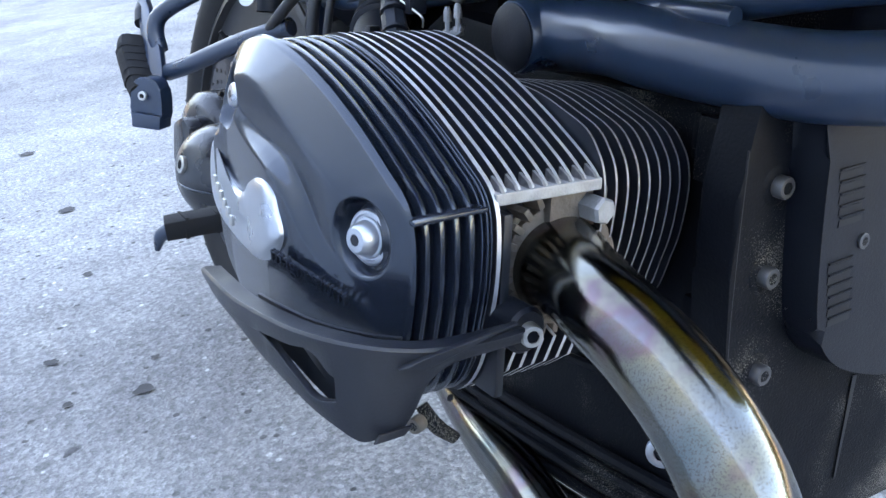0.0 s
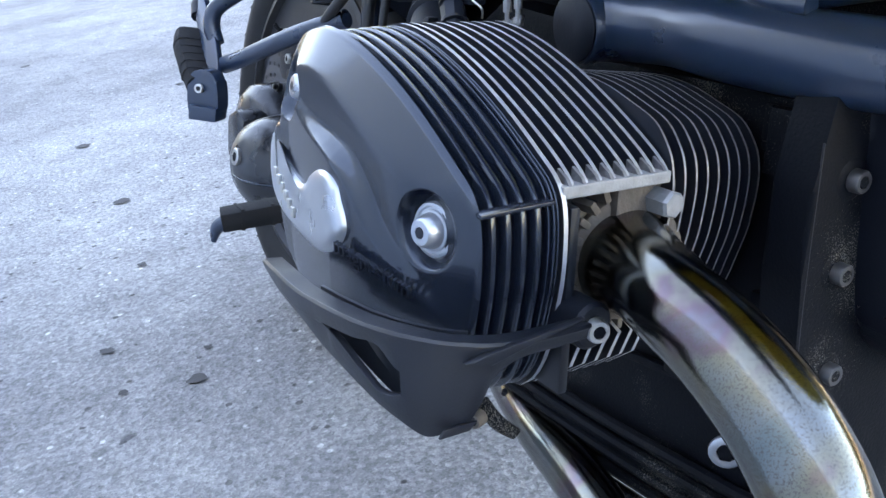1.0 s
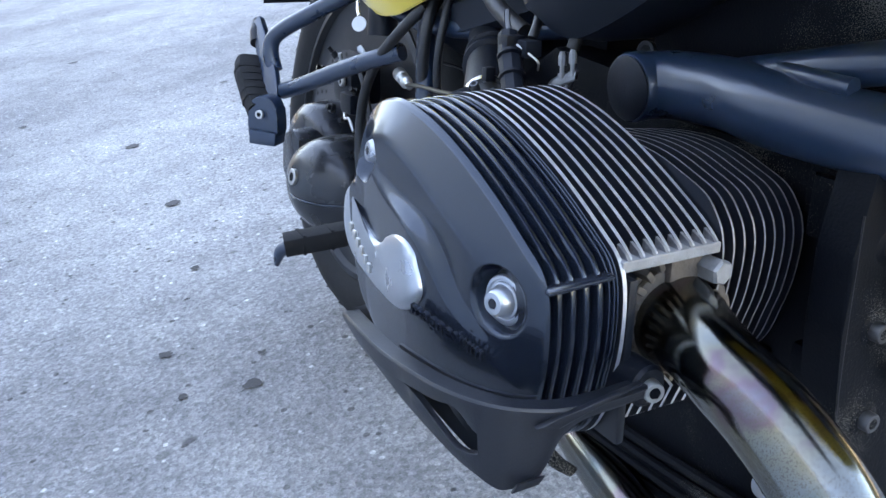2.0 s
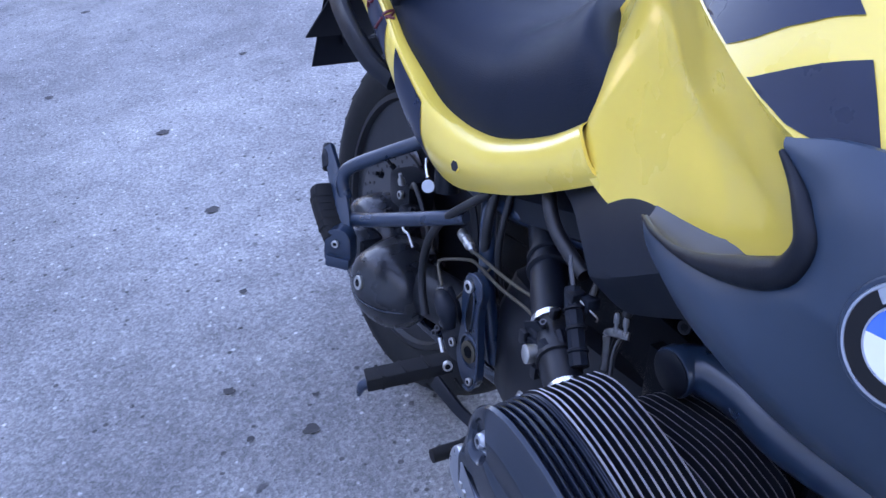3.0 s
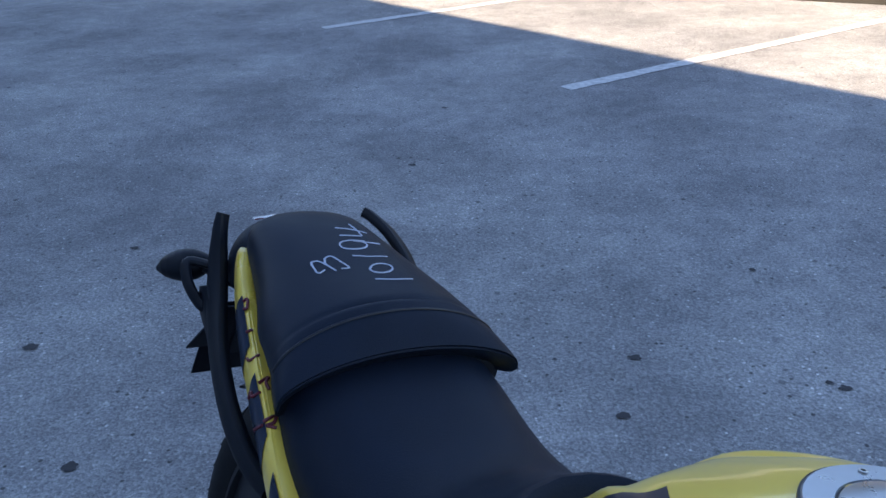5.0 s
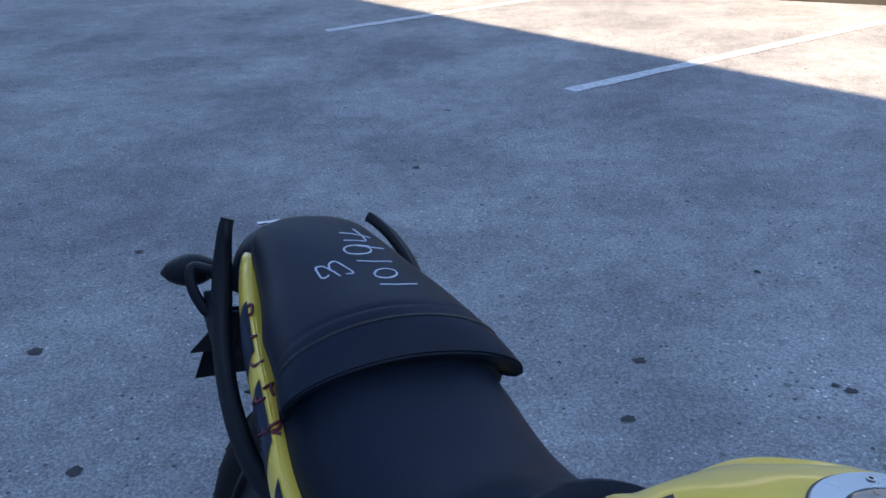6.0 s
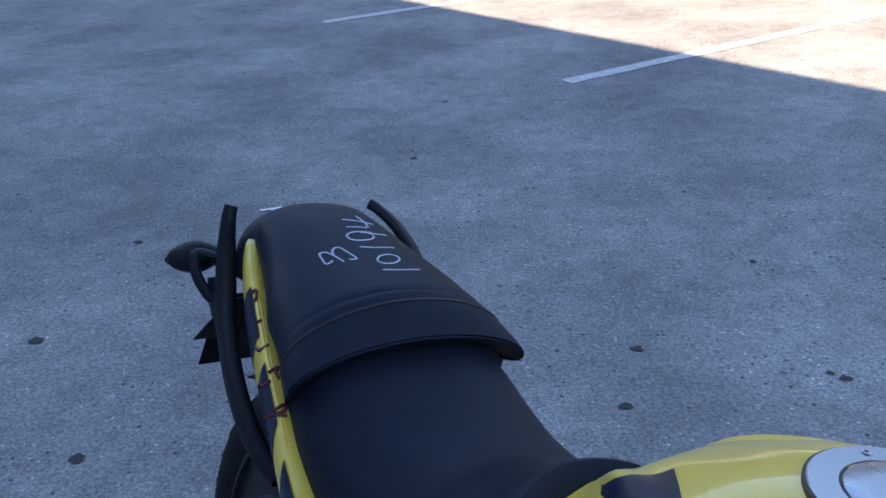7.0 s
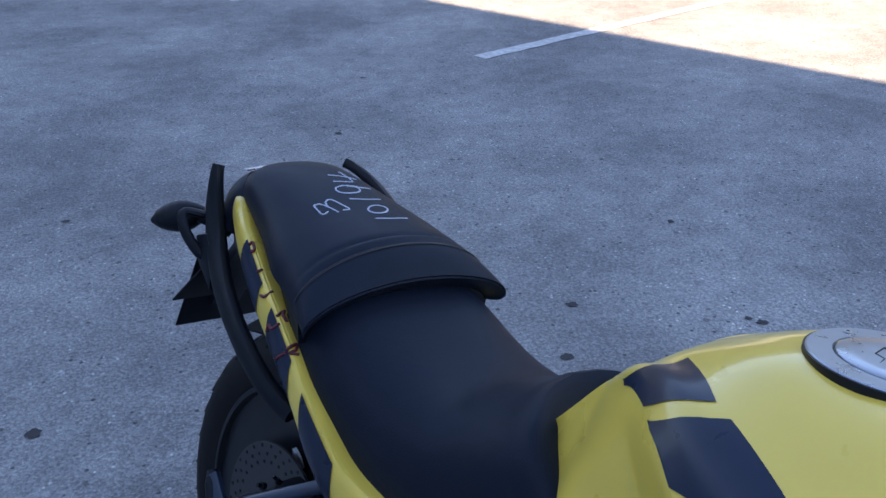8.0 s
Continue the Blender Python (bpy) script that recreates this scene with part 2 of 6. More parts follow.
def loft(rings, closed=True, caps=(True, True), bm=None, mat=0):
    bm = bm or bmesh.new()
    rows = [[bm.verts.new(p) for p in ring] for ring in rings]
    for a, c in zip(rows, rows[1:]):
        m = len(a)
        for i in range(m if closed else m - 1):
            j = (i + 1) % m
            try:
                bm.faces.new((a[i], a[j], c[j], c[i])).material_index = mat
            except ValueError:
                pass
    if closed and caps[0]:
        bm.faces.new(rows[0]).material_index = mat
    if closed and caps[1]:
        bm.faces.new(rows[-1][::-1]).material_index = mat
    return bm


def frames_along(path):
    """A side and an up vector at each point of a path, turned as little as possible."""
    tang = [(path[min(i + 1, len(path) - 1)] - path[max(i - 1, 0)]).normalized() for i in range(len(path))]
    up = V(0, 0, 1) if abs(tang[0].z) < 0.9 else V(0, 1, 0)
    out = []
    for t in tang:
        side = t.cross(up).normalized()
        up = side.cross(t).normalized()
        out.append((side, up))
    return out


def tube(points, r, n=24, seg=16, bm=None, mat=0, flat=1.0):
    """A round (or, by flat, oval) tube along a smooth path; r: one radius or one per given point."""
    path = spline(points, n) if len(points) > 2 else [Vector(points[0]).lerp(Vector(points[1]), k / n) for k in range(n + 1)]
    rs = r if isinstance(r, (list, tuple)) else [r, r]
    rings = []
    for k, (p, (s, u)) in enumerate(zip(path, frames_along(path))):
        x = k / n * (len(rs) - 1)
        i = min(int(x), len(rs) - 2)
        rad = rs[i] + (rs[i + 1] - rs[i]) * (x - i)
        rings.append([p + rad * (math.cos(a) * s + flat * math.sin(a) * u) for a in (2 * math.pi * q / seg for q in range(seg))])
    return loft(rings, bm=bm, mat=mat)


def lathe(p0, axis, profile, seg=32, bm=None, mat=0, start=0.0):
    """A turned body: profile of (distance along the axis, radius)."""
    axis = Vector(axis).normalized()
    ref = V(0, 0, 1) if abs(axis.z) < 0.9 else V(0, 1, 0)
    s = axis.cross(ref).normalized()
    u = s.cross(axis)
    rings = [[Vector(p0) + axis * d + max(r, 1e-5) * (math.cos(a) * s + math.sin(a) * u) for a in (start + 2 * math.pi * q / seg for q in range(seg))] for d, r in profile]
    return loft(rings, bm=bm, mat=mat)


def prism(outline, base, ex, ey, depth, bevel=0.0, bm=None, mat=0, segs=2):
    """A plate of that outline, in the plane of ex and ey through base, thickened along ex x ey."""
    bm2 = bmesh.new()
    ex, ey = Vector(ex).normalized(), Vector(ey).normalized()
    nz = ex.cross(ey).normalized()
    lo = [bm2.verts.new(Vector(base) + ex * x + ey * y) for x, y in outline]
    hi = [bm2.verts.new(v.co + nz * depth) for v in lo]
    bm2.faces.new(lo[::-1])
    bm2.faces.new(hi)
    for i in range(len(lo)):
        j = (i + 1) % len(lo)
        bm2.faces.new((lo[i], lo[j], hi[j], hi[i]))
    if bevel:
        bmesh.ops.bevel(bm2, geom=list(bm2.edges), offset=bevel, segments=segs, affect="EDGES", profile=0.6)
    for f in bm2.faces:
        f.material_index = mat
    if bm is None:
        return bm2
    me = bpy.data.meshes.new("tmp")
    bm2.to_mesh(me)
    bm2.free()
    bm.from_mesh(me)
    bpy.data.meshes.remove(me)
    return bm


def box(cx, cy, cz, sx, sy, sz, bevel=0.003, bm=None, mat=0):
    return prism([(-sx / 2, -sy / 2), (sx / 2, -sy / 2), (sx / 2, sy / 2), (-sx / 2, sy / 2)], (cx, cy, cz - sz / 2), (1, 0, 0), (0, 1, 0), sz, bevel, bm, mat)


def round_outline(points, n):
    """A smooth closed outline through 2D points."""
    pts = [V(x, y, 0) for x, y in points]
    out = []
    m = len(pts)
    per = max(2, n // m)
    for i in range(m):
        p0, p1, p2, p3 = pts[i - 1], pts[i], pts[(i + 1) % m], pts[(i + 2) % m]
        for k in range(per):
            t = k / per
            q = 0.5 * (2 * p1 + (p2 - p0) * t + (2 * p0 - 5 * p1 + 4 * p2 - p3) * t * t + (3 * p1 - p0 - 3 * p2 + p3) * t**3)
            out.append((q.x, q.y))
    return out


def socket_bolt(name, at, axis, r, h, parent, mat=None, washer=0.0, label=""):
    """A cap screw with a hex socket, and a washer if wanted."""
    bm = lathe(at, axis, [(0, r), (h * 0.85, r), (h, r * 0.9), (h, r * 0.56)], 24)
    bm.faces.ensure_lookup_table()
    last = max(bm.faces, key=lambda f: len(f.verts) * 100 + (f.calc_center_median() - Vector(at)).length)
    bm.faces.remove(last)
    lathe(Vector(at), axis, [(h, r * 0.56), (h * 0.35, r * 0.52)], 6, bm=bm, mat=1)
    if washer:
        lathe(Vector(at), axis, [(-0.001, washer), (h * 0.22, washer), (h * 0.3, washer * 0.93), (h * 0.3, r)], 28, bm=bm)
    return part(name, bm, [mat or STEEL, ENGINE_DARK], parent, label)


from mathutils.bvhtree import BVHTree


def drape(target, rows, direction, lift=0.0012):
    """A sheet of points thrown along a direction onto a mesh object, lifted a little off it. Points that miss make no face."""
    tree = BVHTree.FromPolygons([v.co for v in target.data.vertices], [p.vertices for p in target.data.polygons])
    d = Vector(direction).normalized()
    bm = bmesh.new()
    grid = []
    for row in rows:
        line = []
        for p in row:
            loc, nor, _, _ = tree.ray_cast(Vector(p), d)
            if loc is None:
                line.append(None)
                continue
            if nor.dot(d) > 0:
                nor = -nor
            line.append(bm.verts.new(loc + nor * lift))
        grid.append(line)
    for a, c in zip(grid, grid[1:]):
        for i in range(len(a) - 1):
            quad = (a[i], a[i + 1], c[i + 1], c[i])
            if None not in quad and max((quad[k].co - quad[k - 1].co).length for k in range(4)) < 0.06:
                bm.faces.new(quad)
    return bm


# ---- ground ----
def build_ground():
    bm = bmesh.new()
    s = 600
    xs = [-s, -40, -8, -3, 0, 3, 8, 40, s]
    rows = [[(x, y, 0) for x in xs] for y in xs]
    loft(rows, closed=False, bm=bm)
    g = tagged(part("ground", bm, ASPHALT, None, smooth=False), "worn grey asphalt of a car park with small oil spots", "ground", kind="structure")
    u, v = V(0.846, 0.533, 0).normalized(), V(-0.533, 0.846, 0).normalized()
    rnd = random.Random(4)
    for p, ln in ((V(-0.915, 7.28, 0), 5.2), (V(0.732, 5.388, 0), 5.2)):
        n = 60
        bm = bmesh.new()
        w = 0.10
        lo, hi = [], []
        for i in range(n + 1):
            c = p + u * ln * i / n
            lo.append(c + v * (-w / 2 + rnd.uniform(-0.006, 0.006)) + V(0, 0, 0.004))
            hi.append(c + v * (w / 2 + rnd.uniform(-0.006, 0.006)) + V(0, 0, 0.004))
        loft([lo, hi], closed=False, bm=bm)
        tagged(part("parking_line", bm, LINE_PAINT, None, smooth=False), "worn white painted parking bay line on the asphalt", "road marking", "parking bay lines", "structure")
    spots = [(-0.692, 1.288, 0.017), (-0.494, 1.164, 0.021), (-1.284, 2.631, 0.027), (-0.948, 2.055, 0.025), (0.556, 2.493, 0.024), (0.468, 2.211, 0.024), (1.098, 2.312, 0.022), (1.066, 2.340, 0.014),
             (-1.175, 3.328, 0.020), (-0.612, 1.146, 0.011), (-0.750, 1.641, 0.014), (-0.504, 1.259, 0.010), (-1.902, 3.092, 0.024), (-0.721, 1.495, 0.007), (-0.14, 4.16, 0.022), (1.072, 3.028, 0.015), (-2.225, 4.237, 0.03), (0.016, 5.053, 0.02)]
    for x, y, r in spots:
        bm = bmesh.new()
        seg = 18
        ring = []
        for q in range(seg):
            a = 2 * math.pi * q / seg
            rr = r * (0.75 + 0.5 * noise.noise((math.cos(a) * 1.3 + x * 9, math.sin(a) * 1.3 + y * 9, 0)))
            ring.append(bm.verts.new((x + rr * math.cos(a), y + rr * 0.85 * math.sin(a), 0.004)))
        bm.faces.new(ring)
        part("stain", bm, STAIN, g, "dark dried oil spot", smooth=False)
    return g


build_ground()


def build_house():
    """The house behind the camera, whose shade covers the motorcycle."""
    n, e = LEAN_DIR, V(-LEAN_DIR.y, LEAN_DIR.x, 0)
    reach = 5.193
    back = -1.5
    h = (reach - back) * math.tan(SUN_EL)
    root = tagged(new("house"), "plain rendered house whose shade falls over the car park", "house", kind="structure")
    bm = prism([(0, -20), (9, -20), (9, 13), (0, 13)], n * (back - 9), n, e, h, 0.02)
    part("wall", bm, RENDER_WALL, root, smooth=False)
    return root


build_house()


def build_bed():
    """The dark planting bed behind its kerb, beyond the sunlit bays."""
    d, n = V(0.902, -0.432, 0), V(0.432, 0.902, 0)
    p = V(3.12, 7.87, 0)
    soil = material("dark_soil", (0.02, 0.018, 0.015), 0.95, vary=0.5, scale=9, bump=1.0, bump_scale=40)
    bm = prism([(-3.5, 0.0), (4.0, 0.0), (4.0, 1.6), (-3.5, 1.6)], p + V(0, 0, -0.05), d, n, 0.13, 0.02)
    tagged(part("planting_bed", bm, soil, None, smooth=False), "dark soil bed with a low edge beside the car park", "bed", kind="structure")


build_bed()


def build_sky_block():
    """Unseen tall dark wall, added behind the bed to block the bright horizon."""
    d, n = V(0.902, -0.432, 0), V(0.432, 0.902, 0)
    block_mat = material("sky_block_dark", (0.012, 0.017, 0.018), 0.9, vary=0.5, scale=5, bump=0.8, bump_scale=30, spec=0.2)
    bm = prism([(-45, 0), (45, 0), (45, 1.2), (-45, 1.2)], V(3.12, 7.87, -0.02) + n * 1.8, d, n, 3.2, 0.05)
    tagged(part("sky_block_far", bm, block_mat, None, smooth=False), "unseen tall dark wall added behind the planting bed to block the low sky", "wall", kind="structure")


build_sky_block()


def build_shade_wall():
    """Unseen plain wall, added on the near side to shade the left foreground."""
    a, c = V(-3.3, -0.6, -0.02), V(-6.2, 7.2, -0.02)
    d = (c - a).normalized()
    bm = prism([(0, 0), ((c - a).length, 0), ((c - a).length, 0.25), (0, 0.25)], a, d, V(-d.y, d.x, 0), 3.0, 0.02)
    grey = material("grey_wall", (0.11, 0.12, 0.135), 0.9, vary=0.2, scale=4, bump=0.4, bump_scale=60)
    tagged(part("shade_wall_side", bm, grey, None, smooth=False), "unseen plain grey wall added along the car park to shade the ground", "wall", kind="structure")


build_shade_wall()

# ---- the motorcycle, in its own axes: x to its left, y to its rear, z up, rear axle over the origin ----
bike = tagged(new("motorcycle"), "yellow and navy boxer motorcycle with black seat, leaning on its stand", "motorcycle")
bike.matrix_world = Matrix.Translation((-0.203, 1.220, 0)) @ Matrix.Rotation(radians(31.5), 4, "Z") @ Matrix.Rotation(radians(11.5), 4, "Y")


# ---- boxer cylinder ----
HEAD = [(-0.640, 0.552), (-0.665, 0.560), (-0.690, 0.560), (-0.722, 0.554), (-0.756, 0.543), (-0.788, 0.529), (-0.817, 0.513), (-0.835, 0.501), (-0.842, 0.485), (-0.843, 0.457),
        (-0.839, 0.432), (-0.833, 0.408), (-0.820, 0.389), (-0.795, 0.379), (-0.75, 0.376), (-0.70, 0.378), (-0.66, 0.388), (-0.634, 0.41), (-0.618, 0.445), (-0.613, 0.49), (-0.620, 0.53)]
PORT = [(-0.640, 0.552), (-0.665, 0.560), (-0.690, 0.560), (-0.722, 0.554), (-0.756, 0.543), (-0.788, 0.529), (-0.817, 0.514), (-0.834, 0.503), (-0.838, 0.496), (-0.800, 0.490),
        (-0.796, 0.450), (-0.806, 0.422), (-0.832, 0.412), (-0.825, 0.394), (-0.805, 0.378), (-0.75, 0.366), (-0.70, 0.366), (-0.66, 0.376), (-0.632, 0.40), (-0.615, 0.44), (-0.612, 0.48), (-0.620, 0.53)]
CYL = [(-0.655, 0.514), (-0.69, 0.526), (-0.730, 0.5305), (-0.760, 0.5285), (-0.786, 0.5215), (-0.8045, 0.5148), (-0.8148, 0.505), (-0.8205, 0.495), (-0.8228, 0.480), (-0.8205, 0.455), (-0.8150, 0.435), (-0.806, 0.410), (-0.785, 0.388),
       (-0.75, 0.366), (-0.70, 0.358), (-0.66, 0.37), (-0.64, 0.41), (-0.635, 0.47)]


def scaled(outline, inset, c=(-0.728, 0.448)):
    out = []
    for y, z in outline:
        d = V(y - c[0], z - c[1], 0)
        k = max(0.0, 1 - inset / d.length)
        out.append((c[0] + d.x * k, c[1] + d.y * k))
    return out


def plate(outline, x, thick, rim=True, bm=None):
    """An upright fin of that outline (y, z): dark flanks, bare rim."""
    bm = bm or bmesh.new()
    a = [bm.verts.new((x - thick / 2, y, z)) for y, z in outline]
    c = [bm.verts.new((x + thick / 2, y, z)) for y, z in outline]
    bm.faces.new(a)
    bm.faces.new(c[::-1])
    for i in range(len(a)):
        j = (i + 1) % len(a)
        bm.faces.new((a[i], a[j], c[j], c[i])).material_index = 1 if rim else 0
    return bm


def body_of(outline, x0, x1, inset, bm=None):
    o = scaled(outline, inset)
    return loft([[V(x, y, z) for y, z in o] for x in (x0, x1)], bm=bm)


def build_cylinder():
    smooth_head, smooth_cyl = round_outline(HEAD, 84), round_outline(CYL, 80)
    cyl = part("cylinder", body_of(CYL, -0.135, -0.262, 0.016), ENGINE_DARK, bike, "black finned engine cylinder")
    for k in range(9):
        x = -0.168 - 0.0103 * k
        o = [(y + (-0.0155 * k / 8 if y < -0.7 else 0.0), z + 0.008 * k / 8) for y, z in smooth_cyl]
        part("cooling_fin", plate(o, x, 0.0014), [FIN_BLACK, FIN_EDGE], cyl, smooth=False)
    head = part("cylinder_head", body_of(HEAD, -0.25, -0.325, 0.024), FIN_BLACK, bike, "black cylinder head with bare fin edges")
    rough_port = [(p.x, p.y) for p in spline([V(y, z, 0) for y, z in PORT[:9]], 40)] + PORT[9:]
    for k in range(8):
        x = -0.2545 - 0.0087 * k
        part("cooling_fin", plate(rough_port, x, 0.0023), [FIN_BLACK, BARE_ALU], head, smooth=False)
    part("joint_edge", plate(smooth_head, -0.322, 0.0026), [FIN_BLACK, BARE_ALU], head, smooth=False)
    bm = prism([(-0.322, 0.4935), (-0.2532, 0.4945), (-0.2532, 0.5008), (-0.322, 0.4998)], (0, -0.826, 0), (1, 0, 0), (0, 0, 1), 0.0125, 0.0008)
    part("ledge", bm, DULL_ALU, head, "bare metal ledge over the exhaust port", smooth=False)
    for k in range(8):  # each fin flares into the ledge
        x = -0.2545 - 0.0087 * k
        bm = prism([(-0.828, 0.4995), (-0.8384, 0.4995), (-0.8352, 0.5030), (-0.828, 0.5065)], (x - 0.0010, 0, 0), (0, 1, 0), (0, 0, 1), -0.0020, 0.0)
        part("fin_foot", bm, FIN_EDGE, head, smooth=False)
    part("port_wall", box(-0.316, -0.822, 0.440, 0.006, 0.04, 0.10, 0.002), FIN_BLACK, head)
    # ribbed part of the valve cover
    cover = part("valve_cover", cover_mesh(), SATIN_BLACK, bike, "satin black magnesium valve cover")
    for k in range(5):
        x = -0.3365 - 0.0082 * k
        part("rib", rib_mesh(scaled(smooth_head, 0.0012 + 0.0005 * k), x, 0.0042), SATIN_BLACK, cover)
    for k, (x, ins, th) in enumerate(((-0.3245, 0.0022, 0.0022), (-0.3275, 0.0012, 0.0024), (-0.3305, 0.0018, 0.0016))):
        part("flange_step", rib_mesh(scaled(smooth_head, ins), x, th), SATIN_BLACK, cover)
    part("rib_core", body_of(HEAD, -0.32, -0.374, 0.0105), FIN_BLACK, cover)
    bm = prism([(-0.371, 0.4915), (-0.3300, 0.4935), (-0.3300, 0.4958), (-0.371, 0.4940)], (0, -0.834, 0), (1, 0, 0), (0, 0, 1), 0.0095, 0.0008)
    part("ledge", bm, SATIN_BLACK, cover)
    cover_bolt((-0.3735, -0.8095, 0.478), (-0.97, -0.24, 0.05), cover)
    cover_bolt((-0.3735, -0.652, 0.522), (-0.97, 0.12, 0.15), cover)
    # silver badge
    o = round_outline([(-0.606, 0.486), (-0.598, 0.474), (-0.596, 0.460), (-0.603, 0.448), (-0.622, 0.4405), (-0.648, 0.4385), (-0.682, 0.4375), (-0.709, 0.4385), (-0.732, 0.4440), (-0.7475, 0.4530), (-0.7555, 0.4630), (-0.7545, 0.4720), (-0.7500, 0.4800), (-0.7460, 0.4870), (-0.735, 0.4915), (-0.718, 0.4900), (-0.700, 0.4830), (-0.684, 0.4730), (-0.662, 0.4735), (-0.643, 0.4790), (-0.628, 0.4880), (-0.617, 0.4915)], 132)
    c = (-0.708, 0.464)
    rings = []
    for inset, x in ((0.001, 0.010), (0.001, 0.0045), (0.0018, 0.0028), (0.004, 0.0014), (0.009, 0.0004), (0.018, -0.0002)):
        rings.append([V(-0.4032 + x + 0.13 * max(0.0, y + 0.745), y, z) for y, z in scaled(o, inset, c)])
    badge = part("badge", loft(rings), SATIN_SILVER, cover, "satin silver badge with a round end")
    for k in range(6):
        part("raised_bar", box(-0.3935 - 0.0011 * k, -0.640 - 0.0085 * k, 0.4690 - 0.0028 * k, 0.0022, 0.0045, 0.0065, 0.0006), STEEL, badge)
    word("magnesium", V(-0.4022, -0.752, 0.4535), V(0.22, -0.96, -0.13), V(-0.15, 0.0, 0.98), 0.0138, 0.0014, SATIN_BLACK, cover)
    return cyl, head, cover


def cover_bolt(at, axis, parent):
    """A flanged button screw on a stepped washer."""
    bolt = part("cover_bolt", lathe(at, axis, [(0.0035, 0.0090), (0.0050, 0.0088), (0.0105, 0.0072), (0.0118, 0.0060), (0.0120, 0.0030), (0.0090, 0.0027), (0.0088, 0.0002)], 32), SATIN_SILVER, parent, "zinc button screw with a small star socket")
    part("socket", lathe(Vector(at), axis, [(0.0088, 0.0027), (0.0117, 0.0029), (0.0121, 0.0029)], 6), FIN_BLACK, bolt, smooth=False)
    part("washer", lathe(at, axis, [(-0.001, 0.0140), (0.0024, 0.0140), (0.0034, 0.0133), (0.0036, 0.0118), (0.0028, 0.0112), (0.0028, 0.0104), (0.0038, 0.0100), (0.0042, 0.0086)], 36), SATIN_SILVER, bolt, "broad zinc washer")


def rib_mesh(outline, x, thick):
    """A rounded rib: the rim is arched."""
    rings = []
    for dx, ins in ((-0.5, 0.012), (-0.5, 0.0016), (-0.28, 0.0003), (0, 0), (0.28, 0.0003), (0.5, 0.0016), (0.5, 0.012)):
        rings.append([V(x + dx * thick, y, z) for y, z in scaled(outline, ins)])
    return loft(rings, caps=(False, False))


def smooth01(a, b, v):
    t = max(0.0, min(1.0, (v - a) / (b - a)))
    return t * t * (3 - 2 * t)


CREASE = [(-0.640, 0.545), (-0.655, 0.533), (-0.675, 0.519), (-0.700, 0.512), (-0.724, 0.508), (-0.746, 0.502), (-0.764, 0.490), (-0.780, 0.474), (-0.806, 0.456), (-0.835, 0.440)]


def smax(a, c, k):
    return 0.5 * (a + c + math.sqrt((a - c) ** 2 + k * k))


def side_of(curve, y, z):
    """Distance from a curve of (y, z), positive under it."""
    best, sign = 1e9, 1
    for (y0, z0), (y1, z1) in zip(curve, curve[1:]):
        dy, dz = y1 - y0, z1 - z0
        t = max(0.0, min(1.0, ((y - y0) * dy + (z - z0) * dz) / (dy * dy + dz * dz)))
        ey, ez = y - y0 - t * dy, z - z0 - t * dz
        d = math.hypot(ey, ez)
        if d < best:
            best, sign = d, (1 if dy * ez - dz * ey > 0 else -1)
    return best * sign


def cover_mesh():
    """The smooth outer shell of the valve cover: a sloping upper facet that ends in a ridge, a raised badge field under a crease, round pockets for the screws."""
    o = round_outline(HEAD, 560)
    crease = [(p.x, p.y) for p in spline([V(y, z, 0) for y, z in CREASE], 30)]
    insets = [0.0, 0.0004, 0.001, 0.0018, 0.0028, 0.004, 0.0052]
    while insets[-1] < 0.10:
        insets.append(insets[-1] + (0.0008 if insets[-1] < 0.082 else 0.004))
    rings = []
    for inset in insets:
        ring = []
        for (y0, z0), (y, z) in zip(o, scaled(o, inset)):
            wt = smooth01(0.493, 0.512, z0)
            wb = smooth01(0.42, 0.40, z0) if z0 < 0.42 else 0.0
            slope = 0.62 * wt + (1 - wt) * (0.9 * wb + 1.3 * (1 - wb))
            edge = -0.3706 - 0.0028 * smooth01(0, 0.0018, inset) - slope * inset
            front = -0.3745 - 0.30 * (y + 0.836)
            wedge = smax(smax(edge, -0.3885, 0.0012), front, 0.004)
            field = smax(smax(-0.3706 - (0.7 * wt + 1.1 * (1 - wt)) * inset, -0.3990 + 0.12 * max(0.0, y + 0.735), 0.004), front - 0.002, 0.006)
            w = smooth01(-0.001, 0.009, side_of(crease, y, z)) if 0.004 < inset < 0.085 else (0.0 if inset < 0.05 else 1.0)
            xx = wedge + min(0.0, field - wedge) * w
            for by, bz, br, floor in ((-0.8115, 0.479, 0.0204, -0.3745), (-0.650, 0.524, 0.0208, -0.3755)):
                if xx < floor:
                    xx += (floor - xx) * smooth01(br, br - 0.0046, math.hypot(y - by, z - bz))
            ring.append(V(xx, y, z))
        rings.append(ring)
    return loft(rings, caps=(False, True))


def word(text, at, along, up, size, depth, mat, parent):
    cu = bpy.data.curves.new("word", "FONT")
    cu.body, cu.size, cu.extrude = text, size, depth
    ob = new("word", cu)
    dg = bpy.context.evaluated_depsgraph_get()
    me = bpy.data.meshes.new_from_object(ob.evaluated_get(dg))
    bpy.data.objects.remove(ob)
    along, up = along.normalized(), up.normalized()
    nz = along.cross(up).normalized()
    m = Matrix((along, nz.cross(along), nz)).transposed().to_4x4()
    m.translation = at
    me.transform(m)
    me.materials.clear()
    me.materials.append(mat)
    ob = new("lettering", me)
    ob.parent = parent
    return tagged(ob, "raised word cast into the cover")


build_cylinder()


